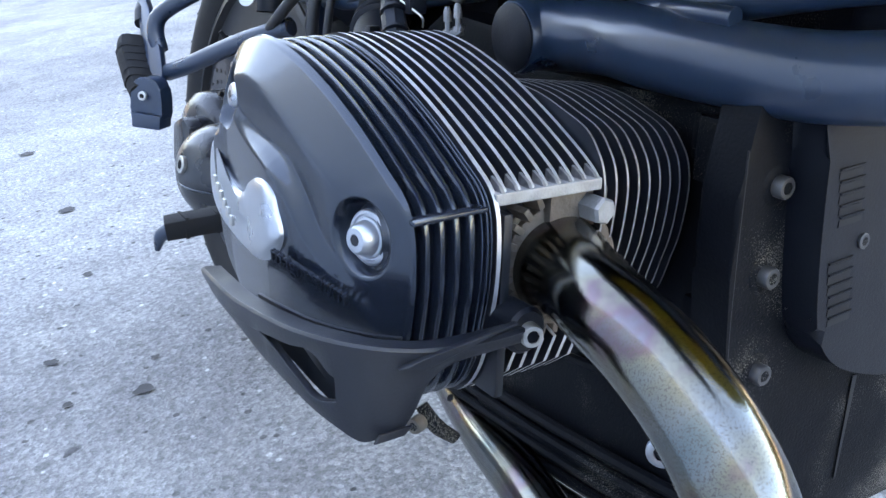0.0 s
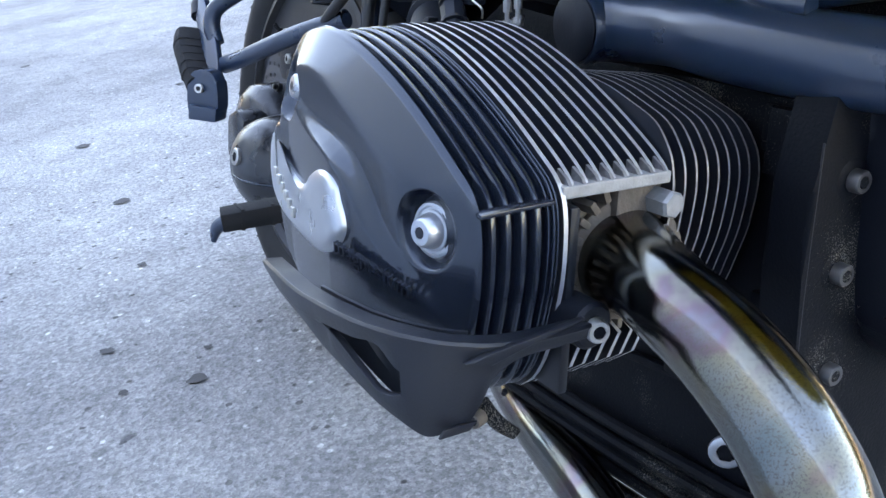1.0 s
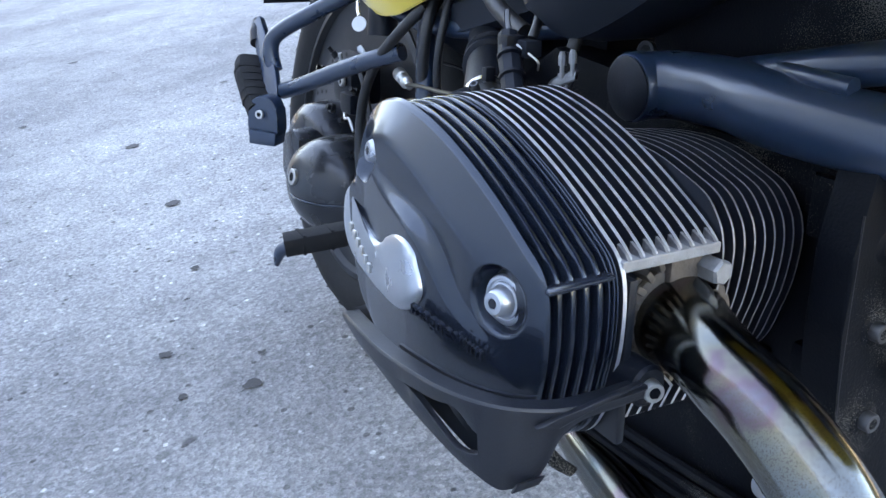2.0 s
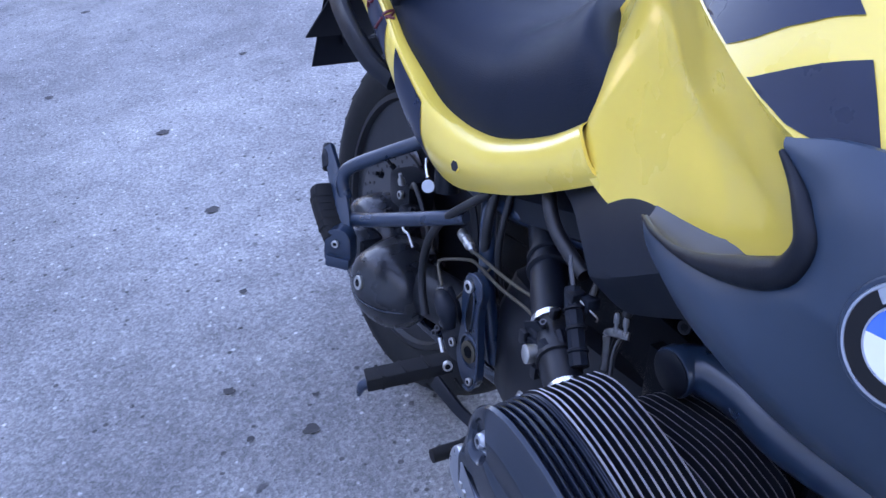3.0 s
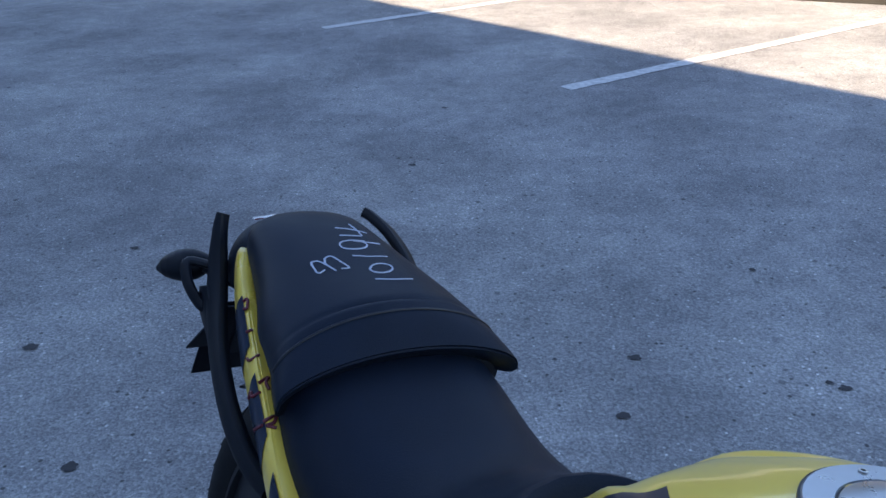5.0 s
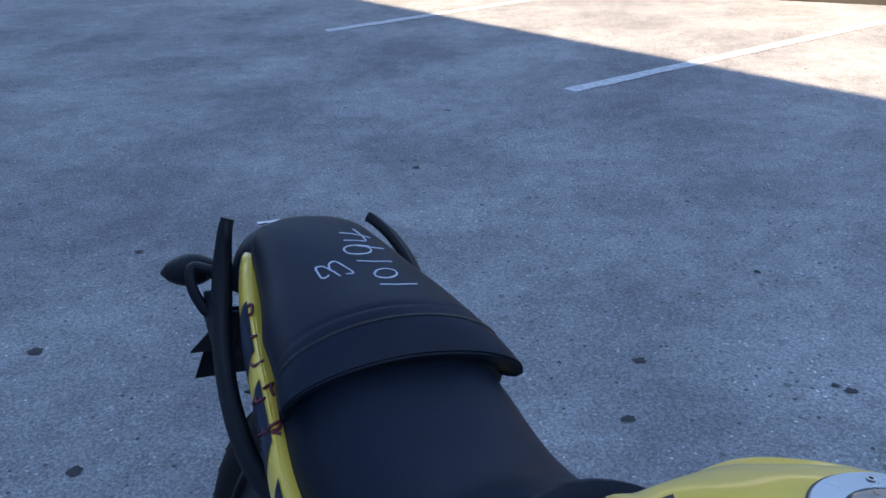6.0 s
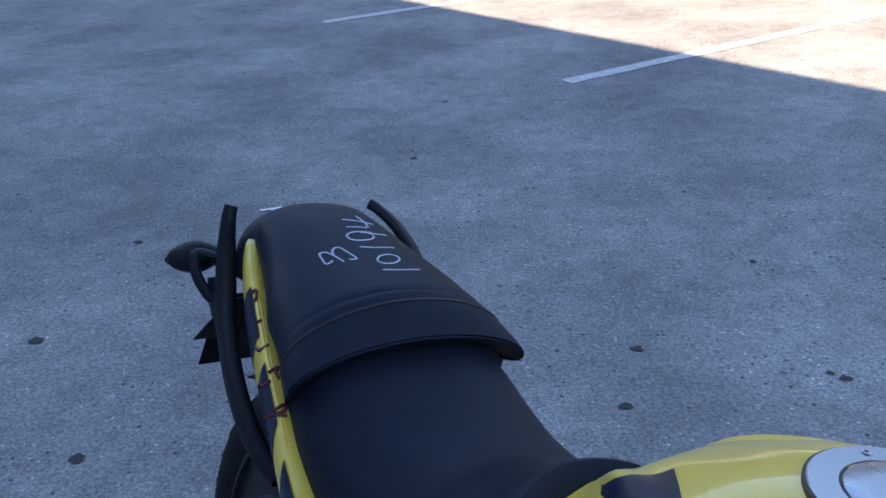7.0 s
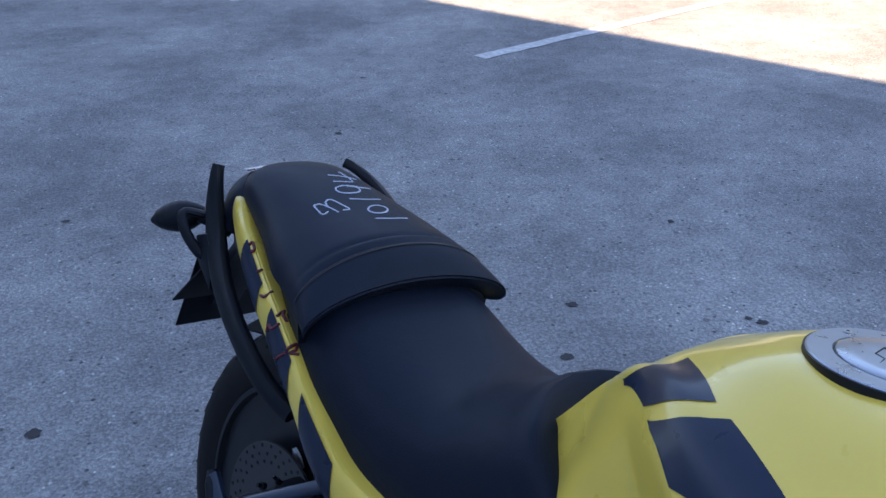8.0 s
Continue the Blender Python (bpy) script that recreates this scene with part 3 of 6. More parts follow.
def shell(rings, thick, closed=False, direction=None):
    """A sheet through the rows of points, thickened inwards along a direction."""
    bm = loft(rings, closed=closed, caps=(False, False))
    d = Vector(direction).normalized() * thick
    n0 = len(rings[0])
    back = [[Vector(p) + d for p in ring] for ring in rings]
    loft(back, closed=closed, caps=(False, False), bm=bm)
    m = len(rings)
    bm.verts.ensure_lookup_table()
    idx = lambda s, i, j: bm.verts[s * n0 * m + i * n0 + j]
    for i in range(m - 1):
        for j in ((0, n0 - 1) if not closed else ()):
            bm.faces.new((idx(0, i, j), idx(0, i + 1, j), idx(1, i + 1, j), idx(1, i, j)))
    for j in range(n0 - (0 if closed else 1)):
        for i in (0, m - 1):
            k = (j + 1) % n0
            bm.faces.new((idx(0, i, j), idx(0, i, k), idx(1, i, k), idx(1, i, j)))
    return bm


def ribbon(points, half, thick, face, n=40, soft_r=0.0025):
    """A bar of oblong section along a path; half: half heights along the path, face: the way its broad side looks."""
    path = spline(points, n)
    rings = []
    for k, p in enumerate(path):
        x = k / n * (len(half) - 1)
        i = min(int(x), len(half) - 2)
        h = half[i] + (half[i + 1] - half[i]) * (x - i)
        t = (path[min(k + 1, n)] - path[max(k - 1, 0)]).normalized()
        f = Vector(face(k / n)).normalized()
        f = (f - t * f.dot(t)).normalized()
        u = t.cross(f).normalized()
        if u.z < 0:
            u = -u
        r = min(soft_r, h * 0.7)
        g, o = r * 0.3, r * 0.3
        t2 = thick / 2
        sec = [(-t2, -h + r), (-t2 + g, -h + o), (-t2 + r, -h), (t2 - r, -h), (t2 - g, -h + o), (t2, -h + r), (t2, h - r), (t2 - g, h - o), (t2 - r, h), (-t2 + r, h), (-t2 + g, h - o), (-t2, h - r)]
        rings.append([p + f * a + u * c for a, c in sec])
    return loft(rings)


GUARD_PLAN = [(-0.4215, -0.6900), (-0.4280, -0.7280), (-0.4295, -0.7598), (-0.4291, -0.7850), (-0.4284, -0.8070), (-0.4262, -0.8254), (-0.4226, -0.8411), (-0.4169, -0.8537),
              (-0.4077, -0.8615), (-0.3988, -0.8648), (-0.3914, -0.8663), (-0.3830, -0.8676), (-0.3747, -0.8679), (-0.3609, -0.8666), (-0.3389, -0.8644), (-0.3160, -0.8610)]
GUARD_RIM = [0.4320, 0.4389, 0.4405, 0.4430, 0.4460, 0.4479, 0.4496, 0.4503, 0.4490, 0.4471, 0.4456, 0.4439, 0.4426, 0.4403, 0.4386, 0.4372]
WINDOW_TOP = [0.4273, 0.4313, 0.4298, 0.4328, 0.4364, 0.4388, 0.4412, 0.4322, 0.4356, 0.4358, 0.4357, 0.4370, 0.4375, 0.4372, 0.4355, 0.4343]
WINDOW_FOOT = [0.4264, 0.4303, 0.4285, 0.4305, 0.4280, 0.4222, 0.4170, 0.4195, 0.4232, 0.4225, 0.4224, 0.4265, 0.4312, 0.4346, 0.4330, 0.4320]
GUARD_FOOT = [0.4252, 0.4269, 0.4231, 0.4175, 0.4152, 0.4124, 0.4093, 0.4062, 0.4008, 0.4011, 0.4005, 0.4112, 0.4251, 0.4308, 0.4304, 0.4292]
RECESS = [0.001, 0.0012, 0.0030, 0.0042, 0.0044, 0.0040, 0.0032, 0.0022, 0.001, 0.001, 0.001, 0.001, 0.001, 0.001, 0.001, 0.001]


def build_guard():
    guard = tagged(new("cylinder_guard"), "black plastic valve cover guard with an open window")
    guard.parent = bike
    per = 5
    n = (len(GUARD_PLAN) - 1) * per


    def finer(row):
        """The row's values at even steps between its columns."""
        out = []
        for k in range(n + 1):
            i, t = min(k // per, len(row) - 2), k / per - min(k // per, len(row) - 2)
            p0, p1, p2, p3 = row[max(i - 1, 0)], row[i], row[i + 1], row[min(i + 2, len(row) - 1)]
            out.append(0.5 * (2 * p1 + (p2 - p0) * t + (2 * p0 - 5 * p1 + 4 * p2 - p3) * t * t + (3 * p1 - p0 - 3 * p2 + p3) * t**3))
        return out

    plan = finer([V(x, y, 0) for x, y in GUARD_PLAN])
    edges = [finer(row) for row in (GUARD_RIM, WINDOW_TOP, WINDOW_FOOT, GUARD_FOOT)]
    deep = finer(RECESS)
    cage = []
    for k, p in enumerate(plan):
        t = (plan[min(k + 1, n)] - plan[max(k - 1, 0)]).normalized()
        away = V(t.y, -t.x, 0)
        if away.dot(p - V(-0.33, -0.77, 0)) < 0:
            away = -away
        rim, top, foot, low = (e[k] for e in edges)
        d = deep[k]
        ledge = p - away * 0.0115 + V(0, 0, rim - 0.0004)
        cage.append([ledge - V(0, 0, 0.004), ledge, p - away * 0.0012 + V(0, 0, rim), p + V(0, 0, rim - 0.0014), p - away * 0.0008 + V(0, 0, top), p - away * d + V(0, 0, min(foot, top - 0.0004)), p - away * (d + 0.001) + V(0, 0, low)])
    bm = bmesh.new()
    cols = [[bm.verts.new(q) for q in col] for col in cage]
    for k, (p, q) in enumerate(zip(cols, cols[1:])):
        for r in range(6):
            if r == 4 and 3 * per + 2 <= k < 7 * per:
                continue
            bm.faces.new((p[r], q[r], q[r + 1], p[r + 1]))
    hull = part("guard_shell", bm, GUARD_PLASTIC, guard)
    hull.modifiers.new("thick", "SOLIDIFY").thickness = 0.0036
    hull.modifiers["thick"].offset = -1.0
    soft_edge = hull.modifiers.new("round", "BEVEL")
    soft_edge.width, soft_edge.segments, soft_edge.limit_method, soft_edge.angle_limit = 0.0009, 2, "ANGLE", radians(40)
    # dark sheet added behind the window so that no bright ground shows through
    pad = []
    for col in cage[2 * per:11 * per:per]:
        away = V(col[3].x + 0.33, col[3].y + 0.77, 0).normalized()
        pad.append([col[r] - away * 0.015 for r in (3, 4, 5)] + [col[6] - away * 0.010 + V(0, 0, 0.003)])
    part("window_backing", shell(pad, 0.002, direction=(1, 0.5, 0)), FIN_BLACK, guard)
    bm = prism([(-0.014, 0.0), (0.0, -0.004), (0.030, 0.0035), (0.052, 0.0065), (0.052, 0.008), (0.0, 0.002)], (-0.380, -0.8672, 0.438), (1, 0.03, 0), (0, 0, 1), 0.0035, 0.0008)
    part("step_rib", bm, GUARD_PLASTIC, guard)
    part("lower_lip", prism([(-0.010, 0.0), (0.006, 0.0), (0.010, 0.004), (-0.007, 0.004)], (-0.3935, -0.8652, 0.4018), (1, 0.03, 0), (0, 0, 1), 0.0016, 0.0004), GUARD_PLASTIC, guard)
    part("lug", lathe((-0.312, -0.836, 0.4325), (0.05, -1, 0), [(0, 0.0125), (0.018, 0.0125), (0.020, 0.0105)], 24), BLACK_PLASTIC, guard)
    socket_bolt("guard_bolt", (-0.3105, -0.853, 0.432), (-0.25, -1, 0.05), 0.0060, 0.010, guard, STEEL, 0.0, "zinc socket screw")
    part("stay", ribbon([(-0.318, -0.770, 0.352), (-0.312, -0.778, 0.340), (-0.300, -0.782, 0.330)], [0.004, 0.005, 0.004], 0.004, lambda s: V(-0.5, -1, 0), 10), ENGINE_DARK, guard, "dark bracket under the cylinder")
    socket_bolt("stay_bolt", (-0.322, -0.776, 0.345), (-0.9, -0.4, 0), 0.005, 0.008, guard, RUST)


build_guard()


def build_exhaust():
    ex = tagged(new("exhaust"), "heat-tinted chrome header pipe with a rusty port flange")
    ex.parent = bike
    pipe = [(-0.260, -0.800, 0.447), (-0.267, -0.824, 0.450), (-0.277, -0.846, 0.4535), (-0.288, -0.870, 0.4565), (-0.2985, -0.897, 0.4565), (-0.303, -0.924, 0.452), (-0.305, -0.949, 0.442), (-0.307, -0.970, 0.430),
            (-0.308, -0.988, 0.412), (-0.305, -0.998, 0.385), (-0.297, -0.995, 0.345), (-0.284, -0.975, 0.305), (-0.266, -0.935, 0.265), (-0.242, -0.87, 0.235), (-0.205, -0.79, 0.213), (-0.175, -0.70, 0.208), (-0.145, -0.60, 0.200), (-0.10, -0.48, 0.19), (-0.05, -0.36, 0.18)]
    flare = [0.0315, 0.0305, 0.0280, 0.0250, 0.0232, 0.0225] + [0.0222] * 50
    part("header_pipe", tube(pipe, flare, 150, 36), CHROME, ex, "heat-tinted chrome pipe, speckled with rust")
    fl = part("flange", lathe((-0.2665, -0.790, 0.455), (-0.06, -1, 0.0), [(0, 0.0395), (0.016, 0.0395), (0.020, 0.037), (0.024, 0.034), (0.026, 0.030)], 40), RUST, ex, "rusty cast port flange")
    tooth = None
    for k in range(26):
        a = 2 * math.pi * k / 26
        if tooth is None:
            t = tooth = part("tooth", box(0.0, 0.0, 0.0388, 0.0040, 0.016, 0.0080, 0.0010), RUST, fl)
        else:
            t = new("tooth", tooth.data)
            t.parent = fl
        t.matrix_basis = Matrix.Translation((-0.2685, -0.8195, 0.4540)) @ Matrix.Rotation(radians(5), 4, "Z") @ Matrix.Rotation(a, 4, "Y")
    part("collar", lathe((-0.2675, -0.822, 0.4515), (-0.22, -1, 0.05), [(0, 0.0345), (0.004, 0.0345), (0.0065, 0.0335), (0.0075, 0.031)], 40), RUST, ex)
    part("flange_ear", prism([(-0.018, -0.012), (0.026, -0.010), (0.030, 0.006), (0.02, 0.014), (-0.018, 0.012)], (-0.262, -0.818, 0.480), (1, 0, 0), (0, 0, 1), 0.012, 0.002), RUST, ex)
    part("cap_nut", lathe((-0.2540, -0.828, 0.4834), (0.05, -1, 0.0), [(0, 0.0078), (0.0135, 0.0078), (0.0155, 0.0066)], 6, start=0.3), DULL_ALU, ex, "bare steel hexagon nut", smooth=False)


build_exhaust()


def build_engine():
    eng = tagged(new("engine"), "dusty black cast engine block with a bolted front cover")
    eng.parent = bike
    block = [(-0.868, 0.528), (-0.868, 0.27), (-0.83, 0.215), (-0.60, 0.19), (-0.42, 0.22), (-0.40, 0.50), (-0.50, 0.56)]
    part("crankcase", prism([(y, z) for y, z in block], (-0.135, 0, 0), (0, 1, 0), (0, 0, 1), 0.27, 0.006), ENGINE_DARK, eng)
    fo = [(-0.172, 0.565), (-0.1845, 0.49), (-0.182, 0.44), (-0.177, 0.40), (-0.165, 0.33), (-0.145, 0.27), (-0.11, 0.23), (0.11, 0.23), (0.145, 0.27), (0.165, 0.33), (0.177, 0.40), (0.182, 0.44), (0.1845, 0.49), (0.172, 0.565)]
    part("front_cover", prism(fo[::-1], (0, -0.845, 0), (1, 0, 0), (0, 0, 1), 0.027, 0.003), ENGINE_DARK, eng, "dusty black front cover")
    vo = round_outline([(-0.148, 0.57), (-0.147, 0.53), (-0.141, 0.47), (-0.132, 0.42), (-0.122, 0.398), (-0.100, 0.379), (-0.06, 0.364), (-0.03, 0.360), (0.03, 0.360), (0.06, 0.364), (0.100, 0.379), (0.122, 0.398), (0.132, 0.42), (0.141, 0.47), (0.147, 0.53), (0.148, 0.57)], 48)
    vent = part("vent_cover", prism(vo[::-1], (0, -0.870, 0), (1, 0, 0), (0, 0, 1), 0.026, 0.006, segs=3), BLACK_PLASTIC, eng, "black plastic belt cover with two vent grilles")
    for z0, x0, cnt in ((0.5030, -0.1245, 5), (0.4480, -0.1195, 6)):
        for k in range(cnt):
            z = z0 - 0.0070 * k
            part("slot", prism([(-0.0105, -0.0034), (0.0105, -0.0018), (0.0105, 0.0024), (-0.0105, 0.0008)], (x0 + 0.0018 * k, -0.8964, z), (1, 0, 0), (0, 0, 1), -0.0006, 0.0), BLACK_ENAMEL, vent, smooth=False)
            part("louvre", prism([(-0.0108, -0.0002), (0.0108, 0.0014), (0.0108, 0.0024), (-0.0108, 0.0008)], (x0 + 0.0018 * k, -0.8962, z + 0.0020), (1, 0, 0), (0, 0, 1), 0.0012, 0.0), BLACK_PLASTIC, vent, smooth=False)
    socket_bolt("vent_screw", (-0.101, -0.895, 0.460), (0, -1, 0), 0.0048, 0.003, vent, DARK_STEEL)
    for p in ((-0.154, -0.871, 0.493), (-0.154, -0.873, 0.440), (-0.147, -0.873, 0.377)):
        part("boss", lathe((p[0], -0.866, p[2]), (0, -1, 0), [(0, 0.013), (0.006, 0.012), (0.007, 0.010)], 24), ENGINE_DARK, eng)
        socket_bolt("case_bolt", (p[0], -0.8725, p[2]), (0, -1, 0), 0.0066, 0.007, eng, DARK_STEEL, 0.0, "dull zinc socket screw")
    socket_bolt("drain_plug", (-0.155, -0.818, 0.296), (-0.75, -0.65, 0), 0.0115, 0.004, eng, SATIN_SILVER, 0.0, "bright plug with a hex socket")
    part("side_wall", prism([(-0.865, 0.53), (-0.865, 0.27), (-0.80, 0.235), (-0.60, 0.22), (-0.60, 0.53)], (-0.152, 0, 0), (0, 1, 0), (0, 0, 1), 0.02, 0.004), ENGINE_DARK, eng)
    for k in range(5):
        part("sump_rib", tube([(-0.158 + 0.004 * k, -0.85, 0.275 - 0.016 * k), (-0.160 + 0.004 * k, -0.70, 0.262 - 0.016 * k), (-0.158 + 0.004 * k, -0.55, 0.255 - 0.016 * k)], 0.0045, 16, 8), ENGINE_DARK, eng)
    for x, y, z, sx, sy, sz in ((-0.150, -0.835, 0.505, 0.03, 0.03, 0.04), (-0.156, -0.84, 0.40, 0.02, 0.03, 0.03), (-0.153, -0.79, 0.345, 0.02, 0.06, 0.03)):
        part("boss", box(x, y, z, sx, sy, sz, 0.004), ENGINE_DARK, eng)
    part("slit", prism([(-0.0016, 0.268), (0.0006, 0.268), (0.0020, 0.348), (-0.0030, 0.348)], (-0.038, -0.8724, 0), (1, 0, 0), (0, 0, 1), 0.0008, 0.0), BLACK_ENAMEL, eng, smooth=False)
    part("cover_edge", tube([(-0.1815, -0.8715, 0.515), (-0.1785, -0.8715, 0.45), (-0.1735, -0.8715, 0.39), (-0.162, -0.8715, 0.325)], 0.0007, 20, 6), CLEAN_DARK, eng)
    for y, z, sy, sz in ((-0.829, 0.527, 0.034, 0.006), (-0.829, 0.500, 0.034, 0.006), (-0.8145, 0.5135, 0.006, 0.022), (-0.8450, 0.5135, 0.006, 0.022), (-0.785, 0.392, 0.030, 0.006), (-0.785, 0.360, 0.030, 0.006), (-0.770, 0.376, 0.006, 0.028), (-0.800, 0.376, 0.006, 0.028)):
        part("pocket_rim", box(-0.1545, y, z, 0.008, sy, sz, 0.002), ENGINE_DARK, eng)
    part("web", tube([(-0.155, -0.86, 0.345), (-0.158, -0.80, 0.335), (-0.158, -0.72, 0.325)], 0.004, 12, 8), ENGINE_DARK, eng)
    part("front_bulkhead", box(-0.02, -0.905, 0.640, 0.22, 0.05, 0.19, 0.01), ENGINE_DARK, eng)
    part("side_bulkhead", box(-0.06, -0.76, 0.625, 0.12, 0.30, 0.13, 0.01), ENGINE_DARK, eng)
    # gearbox
    gear = [[(-0.10, -0.42, 0.24), (-0.15, -0.42, 0.25), (-0.175, -0.42, 0.30), (-0.175, -0.42, 0.42), (-0.15, -0.42, 0.47), (-0.05, -0.42, 0.49), (0.05, -0.42, 0.49), (0.1, -0.42, 0.24)]]
    rings = []
    for y, k, dz in ((-0.60, 0.92, 0.0), (-0.56, 1.02, 0.0), (-0.50, 1.06, 0.0), (-0.44, 1.02, 0.0), (-0.38, 0.99, 0.005), (-0.34, 0.95, 0.010), (-0.318, 0.86, 0.014), (-0.308, 0.70, 0.018)):
        rings.append([V(x * k, y, 0.36 + (z - 0.36) * k + dz) for x, _, z in [tuple(p) for p in gear[0]]])
    part("gearbox", loft(rings), CLEAN_DARK, eng, "smooth dark gearbox casing")
    socket_bolt("case_bolt", (-0.1765, -0.4225, 0.3440), (-0.95, 0.1, 0.1), 0.0085, 0.006, eng, STEEL, 0.0125, "zinc screw with a broad washer")


build_engine()


def build_frame():
    fr = tagged(new("frame"), "navy painted steel tube frame with black end caps")
    fr.parent = bike
    main = [(-0.186, -0.677, 0.5555), (-0.172, -0.684, 0.557), (-0.163, -0.705, 0.5585), (-0.164, -0.745, 0.560), (-0.170, -0.79, 0.558), (-0.164, -0.845, 0.5555), (-0.152, -0.885, 0.554), (-0.132, -0.918, 0.557), (-0.10, -0.955, 0.563), (-0.05, -0.985, 0.573)]
    big = part("main_tube", tube(main, 0.0240, 80, 32), NAVY, fr)
    d = V(-0.98, 0.03, -0.06)
    part("end_ring", lathe(Vector(main[0]) - d * 0.004, d, [(0, 0.0238), (0, 0.0250), (0.010, 0.0252), (0.012, 0.0240), (0.012, 0.022)], 40), NAVY, big)
    part("end_cap", lathe(Vector(main[0]) + d * 0.006, d, [(0, 0.0232), (0.0035, 0.0232), (0.0045, 0.0218), (0.0038, 0.002)], 40), BLACK_PLASTIC, big, "black plastic tube end cap")
    part("upper_tube", tube([(-0.150, -0.74, 0.570), (-0.158, -0.80, 0.583), (-0.150, -0.86, 0.597), (-0.125, -0.92, 0.607), (-0.08, -0.97, 0.61)], 0.013, 30, 18), NAVY, fr)
    part("brace_tube", tube([(-0.160, -0.775, 0.583), (-0.173, -0.815, 0.582), (-0.173, -0.844, 0.581)], 0.006, 14, 12), NAVY, fr)
    for sgn in (-1, 1):
        part("rear_tube", tube([(0.11 * sgn, -0.52, 0.58), (0.13 * sgn, -0.40, 0.565), (0.15 * sgn, -0.25, 0.56), (0.15 * sgn, -0.10, 0.60), (0.10 * sgn, 0.20, 0.72)], 0.012, 30, 14), NAVY, fr)
        part("down_tube", tube([(0.15 * sgn, -0.275, 0.57), (0.165 * sgn, -0.30, 0.50), (0.17 * sgn, -0.315, 0.44), (0.16 * sgn, -0.33, 0.34)], 0.011, 18, 14), NAVY, fr)
    socket_bolt("frame_bolt", (-0.150, -0.644, 0.575), (-0.9, -0.3, 0.2), 0.0075, 0.005, fr, CLEAN_DARK, 0.0)


build_frame()


# ---- wheel and final drive ----
def build_wheel():
    R = 0.317
    hub = part("rear_wheel", lathe((-0.055, 0, 0), (1, 0, 0), [(0, 0.03), (0.0, 0.075), (0.02, 0.08), (0.09, 0.08), (0.11, 0.06), (0.11, 0.02)], 36), RIM_BLACK, bike, "dark cast wheel with a sporty road tyre")
    hub.matrix_basis = pose(0.001, 0.119, 0.3285, 0, 5.2, 2.2) @ Matrix.Scale(1.028, 4)
    prof = [(-0.060, 0.222), (-0.073, 0.228), (-0.081, 0.245), (-0.083, 0.262), (-0.078, 0.282), (-0.065, 0.298), (-0.045, 0.309), (-0.022, 0.3155), (0, R)]
    prof += [(-x, r) for x, r in prof[-2::-1]]
    part("tyre", lathe((0, 0, 0), (1, 0, 0), prof, 96), RUBBER, hub, "black rubber road tyre")
    rim = [(-0.066, 0.226), (-0.074, 0.226), (-0.076, 0.216), (-0.066, 0.212), (-0.050, 0.205), (-0.030, 0.190), (0.030, 0.190), (0.05, 0.205), (0.066, 0.212), (0.076, 0.216), (0.074, 0.226), (0.066, 0.226)]
    part("rim", lathe((0, 0, 0), (1, 0, 0), rim, 80), RIM_BLACK, hub)
    for k in range(5):
        a = 2 * math.pi * k / 5 + 0.4
        c, s = math.cos(a), math.sin(a)
        part("spoke", tube([(-0.03, 0.06 * c, 0.06 * s), (-0.045, 0.13 * c, 0.13 * s), (-0.04, 0.205 * c, 0.205 * s)], [0.026, 0.019, 0.022], 10, 12, flat=0.6), RIM_BLACK, hub)
    groove = None
    for k in range(34):
        a = 2 * math.pi * k / 34
        if groove is None:
            groove = tube([(-0.0770, 0.2850, 0), (-0.0590, 0.3010, 0.016), (-0.03, 0.3118, 0.04)], 0.0020, 8, 6)
            first = part("tread_groove", groove, BLACK_ENAMEL, hub, smooth=False)
        else:
            g = new("tread_groove", first.data)
            g.parent = hub
            g.matrix_basis = Matrix.Rotation(a, 4, "X")
    disc = part("brake_disc", lathe((-0.095, 0, 0), (1, 0, 0), [(0, 0.075), (0, 0.135), (0.005, 0.135), (0.005, 0.075)], 64), DARK_STEEL, hub, "drilled steel brake disc")
    hole = None
    for ring, cnt in ((0.128, 30), (0.115, 30), (0.102, 30)):
        for k in range(cnt):
            a = 2 * math.pi * (k + (0.5 if ring == 0.115 else 0)) / cnt
            at = V(-0.0955, ring * math.cos(a), ring * math.sin(a))
            if hole is None:
                hole = part("hole", lathe((0, 0, 0), (-1, 0, 0), [(0, 0.0032), (0.0004, 0.0032)], 8), BLACK_ENAMEL, disc, smooth=False)
                h = hole
            else:
                h = new("hole", hole.data)
                h.parent = disc
            h.location = at
    # final drive: bevel box round the axle, round pinion dome in front of it, shaft tube
    fd = part("final_drive", lathe((-0.085, 0.10, 0.318), (-1, 0, 0), [(0, 0.080), (0.04, 0.086), (0.075, 0.082), (0.088, 0.070), (0.094, 0.05), (0.095, 0.004)], 44), DRIVE_GREY, bike, "black final drive housing")
    bm = lathe((-0.172, -0.037, 0.313), (-0.9, -0.45, 0), [(-0.075, 0.050), (-0.050, 0.061), (-0.020, 0.067), (0.010, 0.0675), (0.026, 0.065), (0.040, 0.057), (0.052, 0.045), (0.061, 0.029), (0.066, 0.012), (0.067, 0.001)], 48)
    for v in bm.verts:
        v.co.y = -0.037 + (v.co.y + 0.037) * 1.22
    part("dome", bm, DRIVE_GREY, fd)
    part("rear_lug", prism([(0.0, -0.03), (0.06, -0.045), (0.085, -0.01), (0.075, 0.045), (0.03, 0.062), (0.0, 0.05)], (-0.205, 0.03, 0.315), (0, 1, 0), (0, 0, 1), 0.05, 0.012), DRIVE_GREY, fd)
